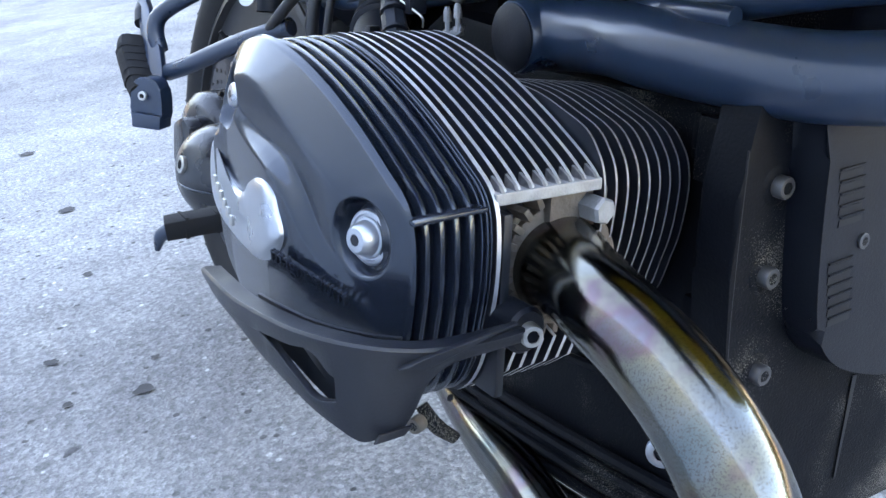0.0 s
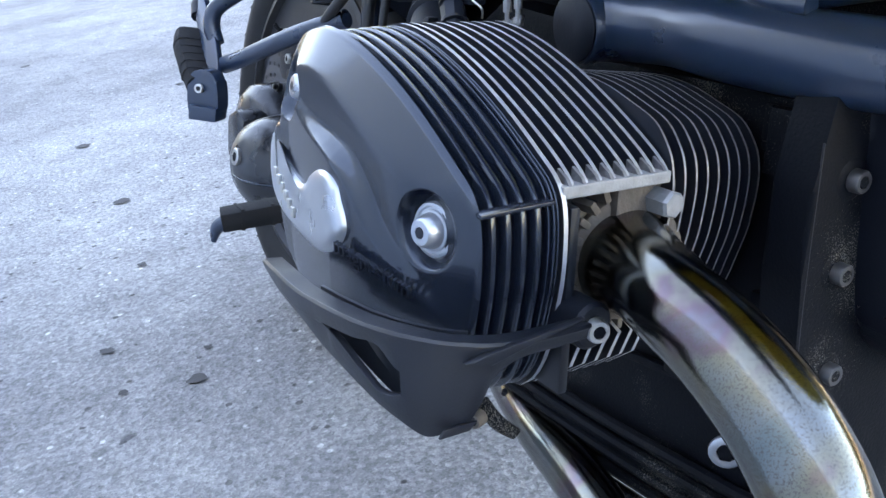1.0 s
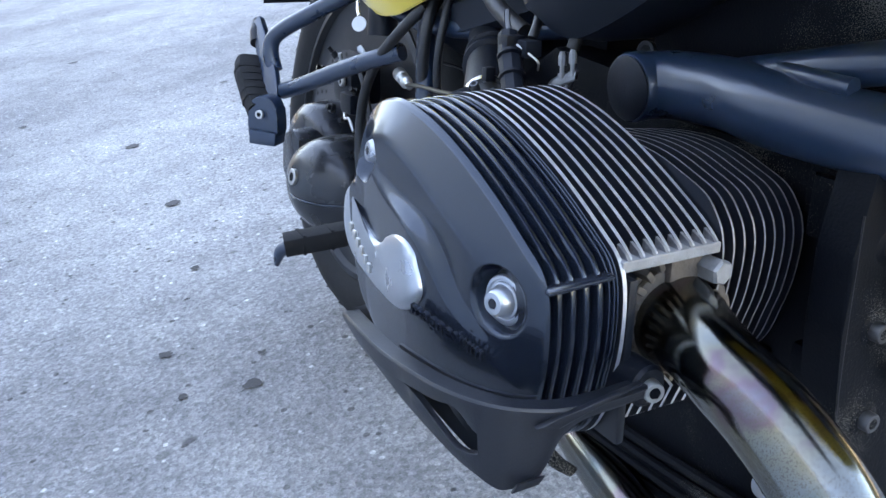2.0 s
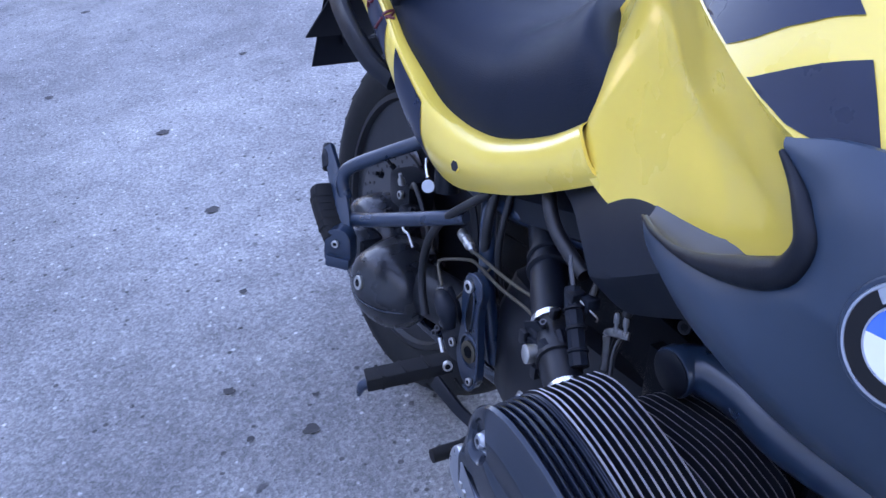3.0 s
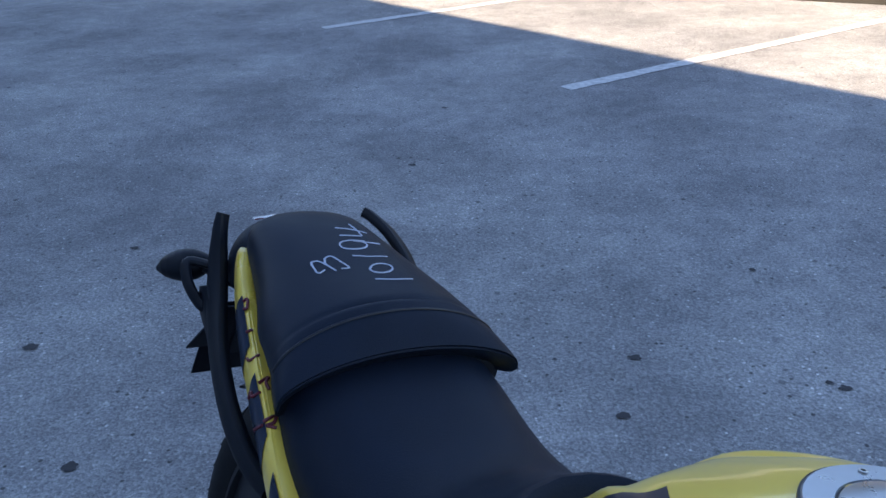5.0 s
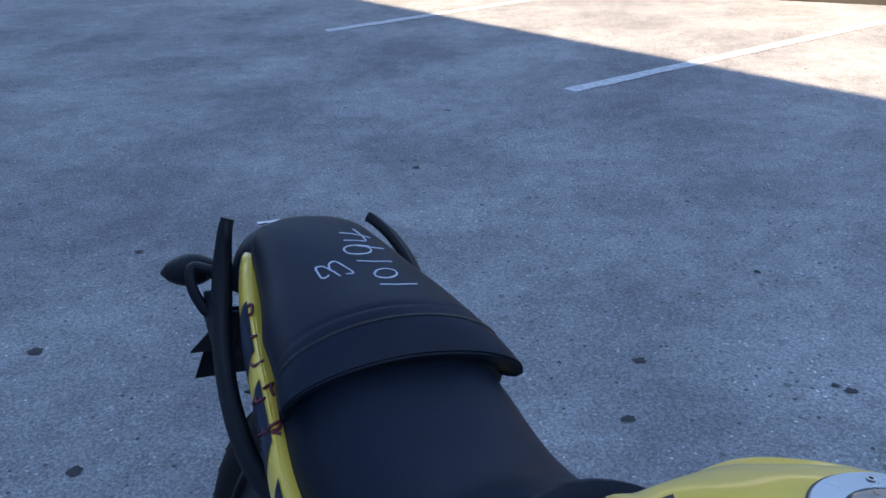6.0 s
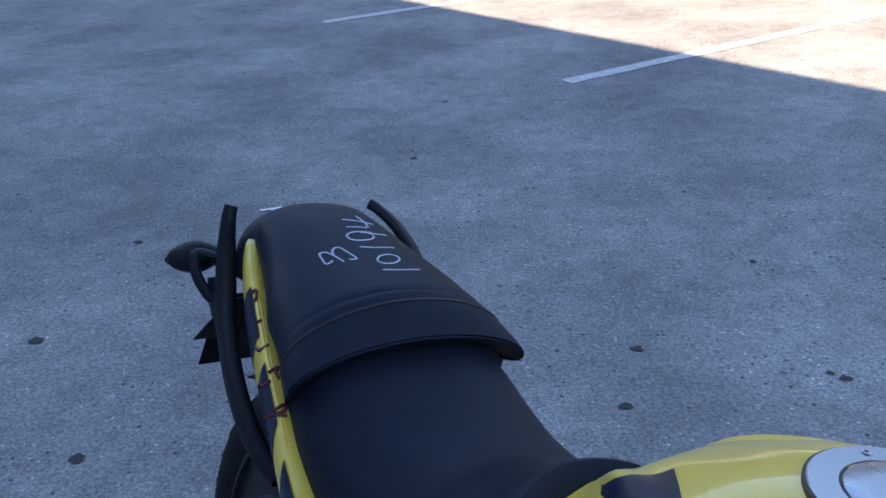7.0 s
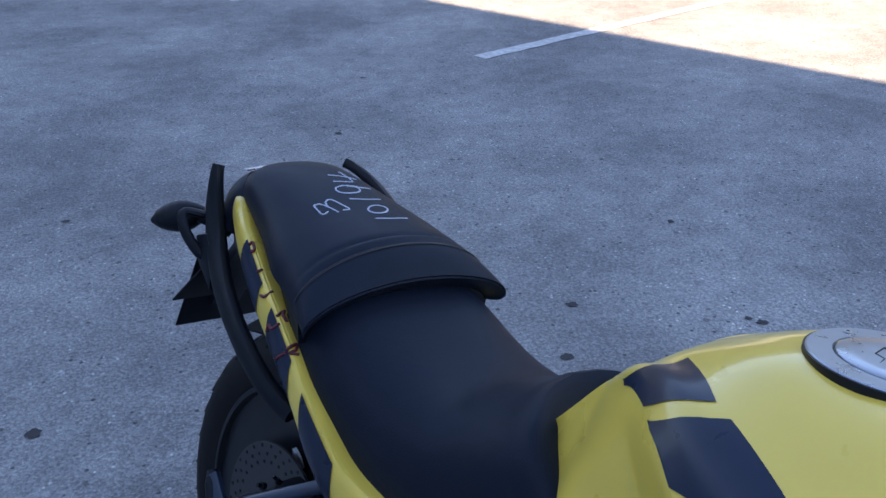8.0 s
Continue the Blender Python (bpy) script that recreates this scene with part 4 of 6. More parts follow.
    part("shaft_tube", tube([(-0.145, 0.0, 0.312), (-0.145, -0.06, 0.318), (-0.14, -0.12, 0.328), (-0.13, -0.22, 0.338), (-0.115, -0.36, 0.345)], [0.040, 0.040, 0.038, 0.038, 0.044], 24, 24), CLEAN_DARK, fd)
    web = [V(-0.172, -0.037, 0.306) + V(-math.cos(b), -1.22 * math.sin(b), -0.02) * 0.0672 for b in (radians(d) for d in (-8, 12, 32, 52, 72, 92))]
    part("web", tube(web, [0.0014, 0.0020, 0.0020, 0.0014], 18, 10), SATIN_BLACK, fd)
    socket_bolt("filler_plug", (-0.2345, -0.0425, 0.3320), (-0.98, -0.05, 0.2), 0.0115, 0.006, fd, STEEL, 0.0, "steel filler plug")
    part("torque_arm", tube([(-0.13, 0.06, 0.245), (-0.135, -0.12, 0.258), (-0.13, -0.32, 0.29)], 0.014, 18, 14), SATIN_BLACK, fd)
    part("caliper", box(-0.115, 0.02, 0.445, 0.05, 0.075, 0.060, 0.012), BLACK_PLASTIC, fd, "black brake caliper")
    part("caliper_lug", box(-0.14, -0.03, 0.425, 0.03, 0.04, 0.03, 0.008), BLACK_PLASTIC, fd)
    part("bleed_nipple", lathe((-0.145, -0.005, 0.472), (-0.3, -0.2, 1), [(0, 0.006), (0.008, 0.006), (0.012, 0.003), (0.02, 0.003)], 12), STEEL, fd)
    socket_bolt("caliper_bolt", (-0.142, 0.0, 0.45), (-1, 0, 0.1), 0.007, 0.006, fd, STEEL)
    for at, ax, r, l in (((-0.135, 0.045, 0.478), (-0.6, 0.2, 0.8), 0.005, 0.018), ((-0.142, 0.075, 0.455), (-0.9, 0.1, 0.4), 0.006, 0.014), ((-0.140, -0.045, 0.440), (-0.8, -0.3, 0.5), 0.0055, 0.016), ((-0.150, -0.02, 0.400), (-0.8, -0.5, 0.1), 0.005, 0.014), ((-0.145, 0.035, 0.405), (-0.9, 0.0, 0.3), 0.007, 0.012)):
        part("fitting", lathe(at, ax, [(0, r), (l * 0.5, r), (l * 0.5, r * 0.6), (l, r * 0.6)], 10), CLEAN_DARK, fd)
    part("spring_clip", tube([(-0.150, -0.020, 0.412), (-0.156, -0.035, 0.405), (-0.158, -0.055, 0.408), (-0.160, -0.075, 0.395)], 0.0022, 16, 8), STEEL, fd)
    part("caliper_hose", tube([(-0.135, -0.02, 0.47), (-0.150, -0.06, 0.49), (-0.160, -0.11, 0.47), (-0.165, -0.15, 0.42)], 0.004, 20, 8), CABLE, fd)
    socket_bolt("lower_bolt", (-0.152, -0.01, 0.235), (-1, 0, 0), 0.008, 0.008, fd, STEEL)
    return hub


build_wheel()


def build_pegs():
    pil = tagged(new("pillion_footrest"), "navy pillion footrest bracket with a ribbed rubber peg")
    pil.parent = bike
    part("lower_tube", tube([(-0.252, -0.062, 0.455), (-0.238, -0.10, 0.468), (-0.205, -0.19, 0.503), (-0.17, -0.25, 0.525)], 0.0105, 24, 16), NAVY, pil)
    part("upper_tube", tube([(-0.253, -0.035, 0.478), (-0.254, -0.025, 0.502), (-0.245, -0.03, 0.524), (-0.205, -0.07, 0.555), (-0.15, -0.12, 0.59)], 0.0105, 24, 16), NAVY, pil)
    part("plate", ribbon([(-0.274, -0.076, 0.415), (-0.270, -0.062, 0.442), (-0.261, -0.032, 0.478), (-0.254, 0.006, 0.507), (-0.248, 0.044, 0.532)], [0.013, 0.016, 0.014, 0.011, 0.009], 0.011, lambda s: V(-0.75, -0.65, 0.1), 24), NAVY, pil)
    part("heel_stop", tube([(-0.258, 0.022, 0.506), (-0.250, 0.040, 0.521), (-0.245, 0.052, 0.532)], [0.009, 0.011, 0.008], 12, 16), BLACK_PLASTIC, pil)
    part("joint", prism(round_outline([(-0.020, -0.022), (0.015, -0.024), (0.020, -0.008), (0.018, 0.022), (0.004, 0.032), (-0.016, 0.026), (-0.021, 0.0)], 28), (-0.268, -0.062, 0.421), (0.70, -0.71, 0), (0, 0, 1), 0.026, 0.004), NAVY, pil)
    part("foot_block", prism([(-0.020, -0.010), (0.018, -0.012), (0.020, 0.006), (-0.018, 0.009)], (-0.269, -0.063, 0.402), (0.70, -0.71, 0), (0, 0, 1), 0.030, 0.004), NAVY, pil)
    lo, hi = V(-0.283, -0.066, 0.432), V(-0.279, -0.002, 0.484)
    slant = lambda s: V(0.15, -0.64, 0.77)
    peg = part("peg", ribbon([lo, lo.lerp(hi, 0.4), hi, hi + (hi - lo) * 0.05], [0.0180, 0.0205, 0.0215, 0.016], 0.026, slant, 24, 0.008), RUBBER, pil, "black ribbed rubber peg")
    for k in range(5):
        c = lo.lerp(hi, 0.20 + 0.15 * k)
        part("rib", ribbon([c, c + (hi - lo) * 0.06], [0.0208, 0.0208], 0.0275, slant, 4, 0.008), RUBBER, peg)
    socket_bolt("pivot_bolt", (-0.2895, -0.0805, 0.4310), (-0.70, -0.71, 0.1), 0.0055, 0.004, pil, STEEL)
    fp = tagged(new("footrest"), "rubber rider footrest on a cast navy bracket")
    fp.parent = bike
    brk = round_outline([(-0.300, 0.462), (-0.309, 0.4745), (-0.327, 0.480), (-0.342, 0.476), (-0.346, 0.460), (-0.341, 0.440), (-0.338, 0.417), (-0.341, 0.384), (-0.344, 0.347), (-0.340, 0.319), (-0.325, 0.301), (-0.307, 0.303), (-0.291, 0.322), (-0.286, 0.345), (-0.292, 0.378), (-0.296, 0.404), (-0.294, 0.430)], 72)
    slot = round_outline([(-0.3195, 0.452), (-0.311, 0.431), (-0.3065, 0.407), (-0.311, 0.391), (-0.3185, 0.391), (-0.3235, 0.405), (-0.3275, 0.435), (-0.3265, 0.451)], 40)
    part("bracket", prism(brk, (-0.196, 0, 0), (0, 1, 0), (0, 0, 1), 0.010, 0.002), NAVY, fp, "navy cast bracket with a long slot")
    part("raised_web", tube([V(-0.1975, y, z) for y, z in brk[5:44]], 0.0022, 80, 8), NAVY, fp)
    part("slot", prism(slot, (-0.1968, 0, 0), (0, 1, 0), (0, 0, 1), 0.0006, 0.0), BLACK_ENAMEL, fp, smooth=False)
    part("slot_rim", tube([V(-0.1972, y, z) for y, z in slot + slot[:1]], 0.0014, 90, 8), NAVY, fp)
    socket_bolt("bracket_bolt", (-0.1975, -0.3165, 0.4600), (-1, -0.1, 0.1), 0.0085, 0.005, fp, STEEL)
    socket_bolt("pivot_cap", (-0.1975, -0.3225, 0.3620), (-1, -0.1, 0.1), 0.0155, 0.003, fp, PIPE_DARK)
    part("pivot_ring", tube([V(-0.1975, -0.3225 + 0.022 * math.cos(a), 0.362 + 0.024 * math.sin(a)) for a in [2 * math.pi * k / 24 for k in range(25)]], 0.0018, 48, 8), NAVY, fp)
    socket_bolt("bracket_bolt", (-0.1985, -0.3290, 0.3180), (-1, -0.1, 0.1), 0.0055, 0.004, fp, STEEL)
    socket_bolt("bracket_bolt", (-0.1985, -0.2800, 0.3530), (-1, -0.1, 0.1), 0.0062, 0.004, fp, STEEL)
    peg = part("peg", ribbon([(-0.215, -0.303, 0.339), (-0.27, -0.290, 0.332), (-0.327, -0.274, 0.324)], [0.0095, 0.0110, 0.0105], 0.026, lambda s: V(0.25, 1, 0.1), 16), RUBBER, fp, "black rubber peg")
    for k in range(3):
        c = V(-0.215, -0.303, 0.339).lerp(V(-0.327, -0.274, 0.324), 0.30 + 0.27 * k)
        part("pad_rib", box(c.x, c.y, c.z, 0.004, 0.028, 0.0235, 0.001), RUBBER, peg)
    part("feeler", tube([(-0.322, -0.277, 0.322), (-0.332, -0.273, 0.316), (-0.336, -0.270, 0.300)], [0.010, 0.007, 0.003], 10, 10), NAVY, fp)
    socket_bolt("peg_bolt", (-0.225, -0.312, 0.342), (-0.3, -1, 0.2), 0.007, 0.006, fp, STEEL)
    part("pedal_arm", ribbon([(-0.2162, -0.2663, 0.283), (-0.2197, -0.3316, 0.285), (-0.2211, -0.3915, 0.287), (-0.2560, -0.4080, 0.287)], [0.010, 0.0085, 0.0075, 0.007], 0.009, lambda s: V(-0.8, -0.3, 0.5), 20), BLACK_PLASTIC, fp)
    part("pedal_pad", tube([(-0.255, -0.410, 0.288), (-0.275, -0.410, 0.288), (-0.297, -0.409, 0.287)], [0.009, 0.0095, 0.009], 10, 14), RUBBER, fp, "black rubber brake pedal pad")
    part("master_cylinder", tube([(-0.196, -0.236, 0.405), (-0.208, -0.268, 0.412), (-0.212, -0.285, 0.405), (-0.210, -0.288, 0.385)], [0.0085, 0.0125, 0.0145, 0.009], 16, 16), GREY_PLASTIC, fp, "dark grey brake master cylinder")
    part("line_nut", lathe((-0.193, -0.228, 0.407), (-0.3, -0.8, 0.3), [(-0.006, 0.0055), (0.006, 0.0055)], 6), STEEL, fp, smooth=False)
    for at, r in (((-0.198, -0.2525, 0.3691), 0.0080), ((-0.198, -0.2704, 0.3837), 0.0075), ((-0.198, -0.238, 0.352), 0.0060), ((-0.198, -0.228, 0.338), 0.0060), ((-0.2145, -0.2819, 0.331), 0.0085)):
        socket_bolt("link_bolt", at, (-0.85, -0.45, 0.3), r * 0.8, 0.006, fp, DARK_STEEL)
    part("linkage_plate", prism([(-0.300, 0.325), (-0.262, 0.318), (-0.238, 0.345), (-0.232, 0.385), (-0.252, 0.425), (-0.275, 0.410), (-0.298, 0.375)], (-0.1955, 0, 0), (0, 1, 0), (0, 0, 1), 0.008, 0.002), BLACK_PLASTIC, fp)
    part("return_spring", tube([(-0.21, -0.262, 0.352), (-0.212, -0.275, 0.338), (-0.216, -0.29, 0.333)], 0.0028, 12, 8), STEEL, fp)


build_pegs()


# ---- intake, airbox, cables ----
def build_intake():
    it = tagged(new("intake"), "black intake hose with bright clamps and a throttle body")
    it.parent = bike
    part("hose", tube([(-0.11, -0.357, 0.555), (-0.15, -0.415, 0.541), (-0.185, -0.467, 0.529), (-0.212, -0.511, 0.519)], [0.030, 0.024, 0.0215, 0.0205], 24, 24), BLACK_PLASTIC, it)
    for y in (0.0, 0.35):
        p = V(-0.15, -0.415, 0.541).lerp(V(-0.185, -0.467, 0.529), y)
        part("bead", lathe(p, (-0.53, -0.83, -0.17), [(0, 0.023), (0.002, 0.027), (0.008, 0.027), (0.010, 0.023)], 28), BLACK_PLASTIC, it)
    d = V(-0.42, -0.88, -0.19)
    part("clamp", lathe((-0.211, -0.509, 0.520), d, [(0, 0.0212), (0, 0.0222), (0.008, 0.0222), (0.008, 0.0212)], 32), CLAMP, it, "bright steel hose clamp")
    part("clamp", lathe((-0.250, -0.600, 0.500), d, [(0, 0.0225), (0, 0.0235), (0.008, 0.0235), (0.008, 0.0225)], 32), CLAMP, it, "bright steel hose clamp")
    part("throttle_body", tube([(-0.212, -0.512, 0.518), (-0.234, -0.560, 0.508), (-0.254, -0.604, 0.499), (-0.275, -0.650, 0.488)], [0.0195, 0.022, 0.021, 0.021], 20, 20), CLEAN_DARK, it, "dark cast throttle body")
    part("linkage", box(-0.238, -0.528, 0.505, 0.018, 0.026, 0.024, 0.004), BLACK_PLASTIC, it)
    part("linkage", box(-0.240, -0.548, 0.512, 0.018, 0.016, 0.030, 0.003), GREY_PLASTIC, it)
    part("lever", prism([(-0.012, -0.006), (0.012, -0.010), (0.016, 0.006), (0.0, 0.014), (-0.014, 0.008)], (-0.236, -0.52, 0.520), (0.4, -0.9, 0), (0, 0.1, 1), 0.004, 0.001), BLACK_PLASTIC, it)
    socket_bolt("clamp_screw", (-0.231, -0.526, 0.530), (-0.5, -0.3, 0.8), 0.0040, 0.010, it, DARK_STEEL)
    socket_bolt("lever_screw", (-0.232, -0.500, 0.505), (-0.9, 0.2, 0.2), 0.0048, 0.006, it, DARK_STEEL)
    part("knob", lathe((-0.240, -0.538, 0.505), (-0.97, 0.22, 0.1), [(0, 0.0100), (0.012, 0.0105), (0.019, 0.0105), (0.020, 0.0085), (0.0195, 0.002)], 24), STEEL, it, "bare steel sensor cap")
    inj = part("injector", tube([(-0.209, -0.538, 0.578), (-0.214, -0.548, 0.566), (-0.224, -0.570, 0.546), (-0.235, -0.595, 0.522)], [0.0088, 0.0098, 0.0092, 0.0105], 20, 8), GREY_PLASTIC, it, "dark grey fuel injector with a clip plug")
    for k in (0.25, 0.5, 0.78):
        p = V(-0.209, -0.538, 0.578).lerp(V(-0.235, -0.595, 0.522), k)
        part("band", lathe(p, (-0.31, -0.68, -0.66), [(0, 0.0095), (0.001, 0.0112), (0.0035, 0.0112), (0.0045, 0.0095)], 16), BLACK_PLASTIC, inj)
    part("strap", ribbon([(-0.190, -0.504, 0.594), (-0.198, -0.518, 0.586), (-0.206, -0.534, 0.577)], [0.0024, 0.0026, 0.0026], 0.0016, lambda s: V(-0.7, -0.5, 0.5), 10), GREY_LIP, inj)
    part("plug", box(-0.203, -0.560, 0.569, 0.016, 0.016, 0.014, 0.002), GREY_PLASTIC, inj)
    part("plug_head", box(-0.212, -0.548, 0.571, 0.018, 0.014, 0.016, 0.002), BLACK_PLASTIC, inj)
    part("clip", tube([(-0.212, -0.556, 0.572), (-0.208, -0.568, 0.566), (-0.204, -0.576, 0.560), (-0.201, -0.572, 0.553)], 0.0010, 14, 6), STEEL, inj, "bright spring clip")
    part("cable", tube([(-0.180, -0.545, 0.612), (-0.192, -0.556, 0.590), (-0.200, -0.560, 0.577)], 0.0042, 12, 10), CABLE, it)
    for p, q, r in (((-0.240, -0.515, 0.522), (-0.236, -0.560, 0.500), 0.0045), ((-0.252, -0.520, 0.510), (-0.250, -0.565, 0.488), 0.0035), ((-0.226, -0.545, 0.532), (-0.240, -0.585, 0.515), 0.0055)):
        part("rod", tube([p, q], r, 4, 8), BLACK_PLASTIC, it)
    for p, s in (((-0.243, -0.512, 0.512), 0.014), ((-0.246, -0.572, 0.498), 0.018), ((-0.236, -0.590, 0.515), 0.014), ((-0.222, -0.530, 0.545), 0.010), ((-0.252, -0.548, 0.492), 0.012)):
        part("lug", box(*p, s, s * 0.8, s * 1.2, 0.002), CLEAN_DARK, it)
    part("ring", lathe((-0.232, -0.556, 0.509), (-0.42, -0.88, -0.19), [(0, 0.021), (0.002, 0.0245), (0.007, 0.0245), (0.009, 0.021)], 28), CLEAN_DARK, it)
    brk = part("cable_bracket", ribbon([(-0.190, -0.5800, 0.4950), (-0.190, -0.5790, 0.5250), (-0.190, -0.5775, 0.5385), (-0.190, -0.5820, 0.5435), (-0.190, -0.5950, 0.5490), (-0.190, -0.6100, 0.5545)], [0.0032, 0.0032, 0.0034, 0.0042, 0.0046, 0.0040], 0.0022, lambda s: V(-0.7, -0.5, 0.5), 30), DULL_ALU, it, "bare steel cable bracket")
    for k in range(3):
        part("bowden_cable", tube([(-0.1885, -0.594 - 0.006 * k, 0.549 + 0.0025 * k), (-0.1905, -0.590 - 0.005 * k, 0.538), (-0.1915, -0.588 - 0.004 * k, 0.522), (-0.1925, -0.590 - 0.003 * k, 0.498)], 0.0013, 18, 8), DULL_ALU if k == 1 else CABLE, brk)
    for y, z in ((-0.6045, 0.552), (-0.5905, 0.5485)):
        part("adjuster", lathe((-0.190, y, z), (0.03, 0.12, 1), [(0, 0.0036), (0.004, 0.0036), (0.004, 0.0020), (0.010, 0.0020), (0.010, 0.0032), (0.017, 0.0032), (0.021, 0.0020)], 8), DULL_ALU, brk, smooth=False)
    part("boot", tube([(-0.189, -0.601, 0.573), (-0.184, -0.603, 0.589), (-0.176, -0.605, 0.61)], 0.0052, 10, 10), CABLE, brk)


build_intake()


def build_airbox():
    up = spline([(-0.150, -0.415, 0.640), (-0.165, -0.50, 0.672), (-0.188, -0.60, 0.705), (-0.20, -0.72, 0.74)], 24)
    ridge = spline([(-0.188, -0.555, 0.622), (-0.204, -0.560, 0.611), (-0.213, -0.566, 0.606), (-0.221, -0.625, 0.638), (-0.226, -0.68, 0.671), (-0.228, -0.75, 0.705)], 24)
    low = spline([(-0.182, -0.556, 0.612), (-0.196, -0.560, 0.600), (-0.204, -0.567, 0.597), (-0.196, -0.60, 0.582), (-0.190, -0.638, 0.593), (-0.19, -0.73, 0.640)], 24)
    rings = []
    for a, r, l in zip(up, ridge, low):
        soft = [r + (a - r) * 0.06 + V(0.001, 0, 0), r + V(0.002, 0, -0.001), r + (l - r) * 0.12 + V(0.001, 0, 0)]
        rings.append([V(0.10, a.y, a.z), a, a.lerp(r, 0.5) + V(-0.004, 0, 0.003), *soft, r.lerp(l, 0.55) + V(-0.002, 0, 0), l, l + V(0.03, 0, -0.004), V(0.10, l.y, l.z)])
    box_ = part("airbox", loft(rings), GREY_PLASTIC, bike, "dark grey plastic airbox")
    part("upper_duct", loft([[V(x, y, z) for x, y, z in ((-0.09, yy, zz + 0.04), (-0.13, yy, zz + 0.035), (-0.15, yy, zz + 0.01), (-0.15, yy, zz - 0.02), (-0.12, yy, zz - 0.04), (-0.07, yy, zz - 0.04))] for yy, zz in ((-0.30, 0.565), (-0.38, 0.585), (-0.46, 0.605), (-0.52, 0.62))]), GREY_PLASTIC, box_)
    inner = tagged(new("inner_body"), "dark battery box and inner mudguard under the seat")
    inner.parent = bike
    part("battery_box", box(0.0, -0.43, 0.56, 0.20, 0.20, 0.20, 0.01), ENGINE_DARK, inner)
    arc = []
    for k in range(13):
        a = radians(62 + 7 * k)
        arc.append([V(x, 0.117 + 0.335 * math.cos(a), 0.325 + 0.338 * math.sin(a) + (0.02 if abs(x) < 0.05 else 0)) for x in (-0.10, -0.095, -0.04, 0.04, 0.095, 0.10)])
    part("mudguard", shell(arc, 0.004, direction=(0, 0, 1)), BLACK_PLASTIC, inner)
    part("shock", tube([(-0.03, -0.30, 0.36), (-0.02, -0.25, 0.48), (-0.01, -0.22, 0.60)], 0.032, 12, 18), ENGINE_DARK, inner)
    part("reservoir", lathe((-0.165, -0.185, 0.535), (0.1, 0.1, 1), [(0, 0.018), (0.03, 0.018), (0.034, 0.016)], 20), BLACK_PLASTIC, inner)
    part("heat_shield", ribbon([(-0.071, 0.112, 0.482), (-0.070, 0.105, 0.472), (-0.067, 0.097, 0.452), (-0.064, 0.092, 0.435)], [0.004, 0.008, 0.009, 0.009], 0.003, lambda s: V(-0.8, -0.5, 0.4), 16), SATIN_SILVER, inner, "bright curved metal shield")
    cb = tagged(new("cables"), "black cables and brown brake lines along the frame")
    cb.parent = bike
    part("brake_hose", tube([(-0.165, -0.300, 0.580), (-0.180, -0.262, 0.547), (-0.188, -0.222, 0.512), (-0.190, -0.188, 0.470), (-0.190, -0.170, 0.425), (-0.192, -0.172, 0.380), (-0.195, -0.19, 0.345)], 0.0062, 40, 12), CABLE, cb)
    part("drain_hose", tube([(-0.150, -0.400, 0.640), (-0.165, -0.425, 0.618), (-0.172, -0.450, 0.598), (-0.176, -0.485, 0.584), (-0.180, -0.52, 0.575)], 0.0085, 30, 14), CABLE, cb)
    part("wire_loom", tube([(-0.155, -0.300, 0.590), (-0.168, -0.305, 0.550), (-0.170, -0.303, 0.510), (-0.165, -0.302, 0.470), (-0.155, -0.31, 0.43)], 0.0068, 24, 10), CABLE, cb)
    part("thin_hose", tube([(-0.150, -0.325, 0.590), (-0.162, -0.328, 0.545), (-0.164, -0.325, 0.50), (-0.158, -0.33, 0.45)], 0.0045, 20, 10), CABLE, cb)
    part("brake_line", tube([(-0.180, -0.284, 0.493), (-0.183, -0.318, 0.498), (-0.187, -0.38, 0.502), (-0.185, -0.434, 0.505), (-0.17, -0.48, 0.50)], 0.0023, 30, 8), PIPE_DARK, cb)
    part("brake_line", tube([(-0.192, -0.231, 0.415), (-0.187, -0.209, 0.435), (-0.184, -0.214, 0.446), (-0.176, -0.265, 0.469), (-0.177, -0.295, 0.478), (-0.187, -0.37, 0.483), (-0.190, -0.444, 0.488), (-0.192, -0.47, 0.475)], 0.0023, 50, 8), PIPE_DARK, cb)
    part("brake_line", tube([(-0.190, -0.252, 0.394), (-0.187, -0.28, 0.428), (-0.183, -0.312, 0.463), (-0.175, -0.33, 0.49)], 0.0020, 24, 8), PIPE_DARK, cb)
    part("sensor", lathe((-0.172, -0.245, 0.5005), (-0.12, -0.96, -0.22), [(0, 0.0068), (0.002, 0.0078), (0.014, 0.0078), (0.015, 0.0062), (0.020, 0.0062), (0.021, 0.0072), (0.030, 0.0072), (0.033, 0.0045), (0.042, 0.0042)], 20), STEEL, cb, "bare steel pressure switch")
    part("tag", lathe((-0.1965, -0.191, 0.5505), (-0.65, -0.65, 0.35), [(0, 0.0090), (0.002, 0.0090)], 24), SATIN_SILVER, cb, "small white disc on a bright wire")
    part("wire", tube([(-0.194, -0.184, 0.559), (-0.190, -0.171, 0.568), (-0.187, -0.165, 0.580)], 0.0022, 12, 8), CLAMP, cb)


build_airbox()


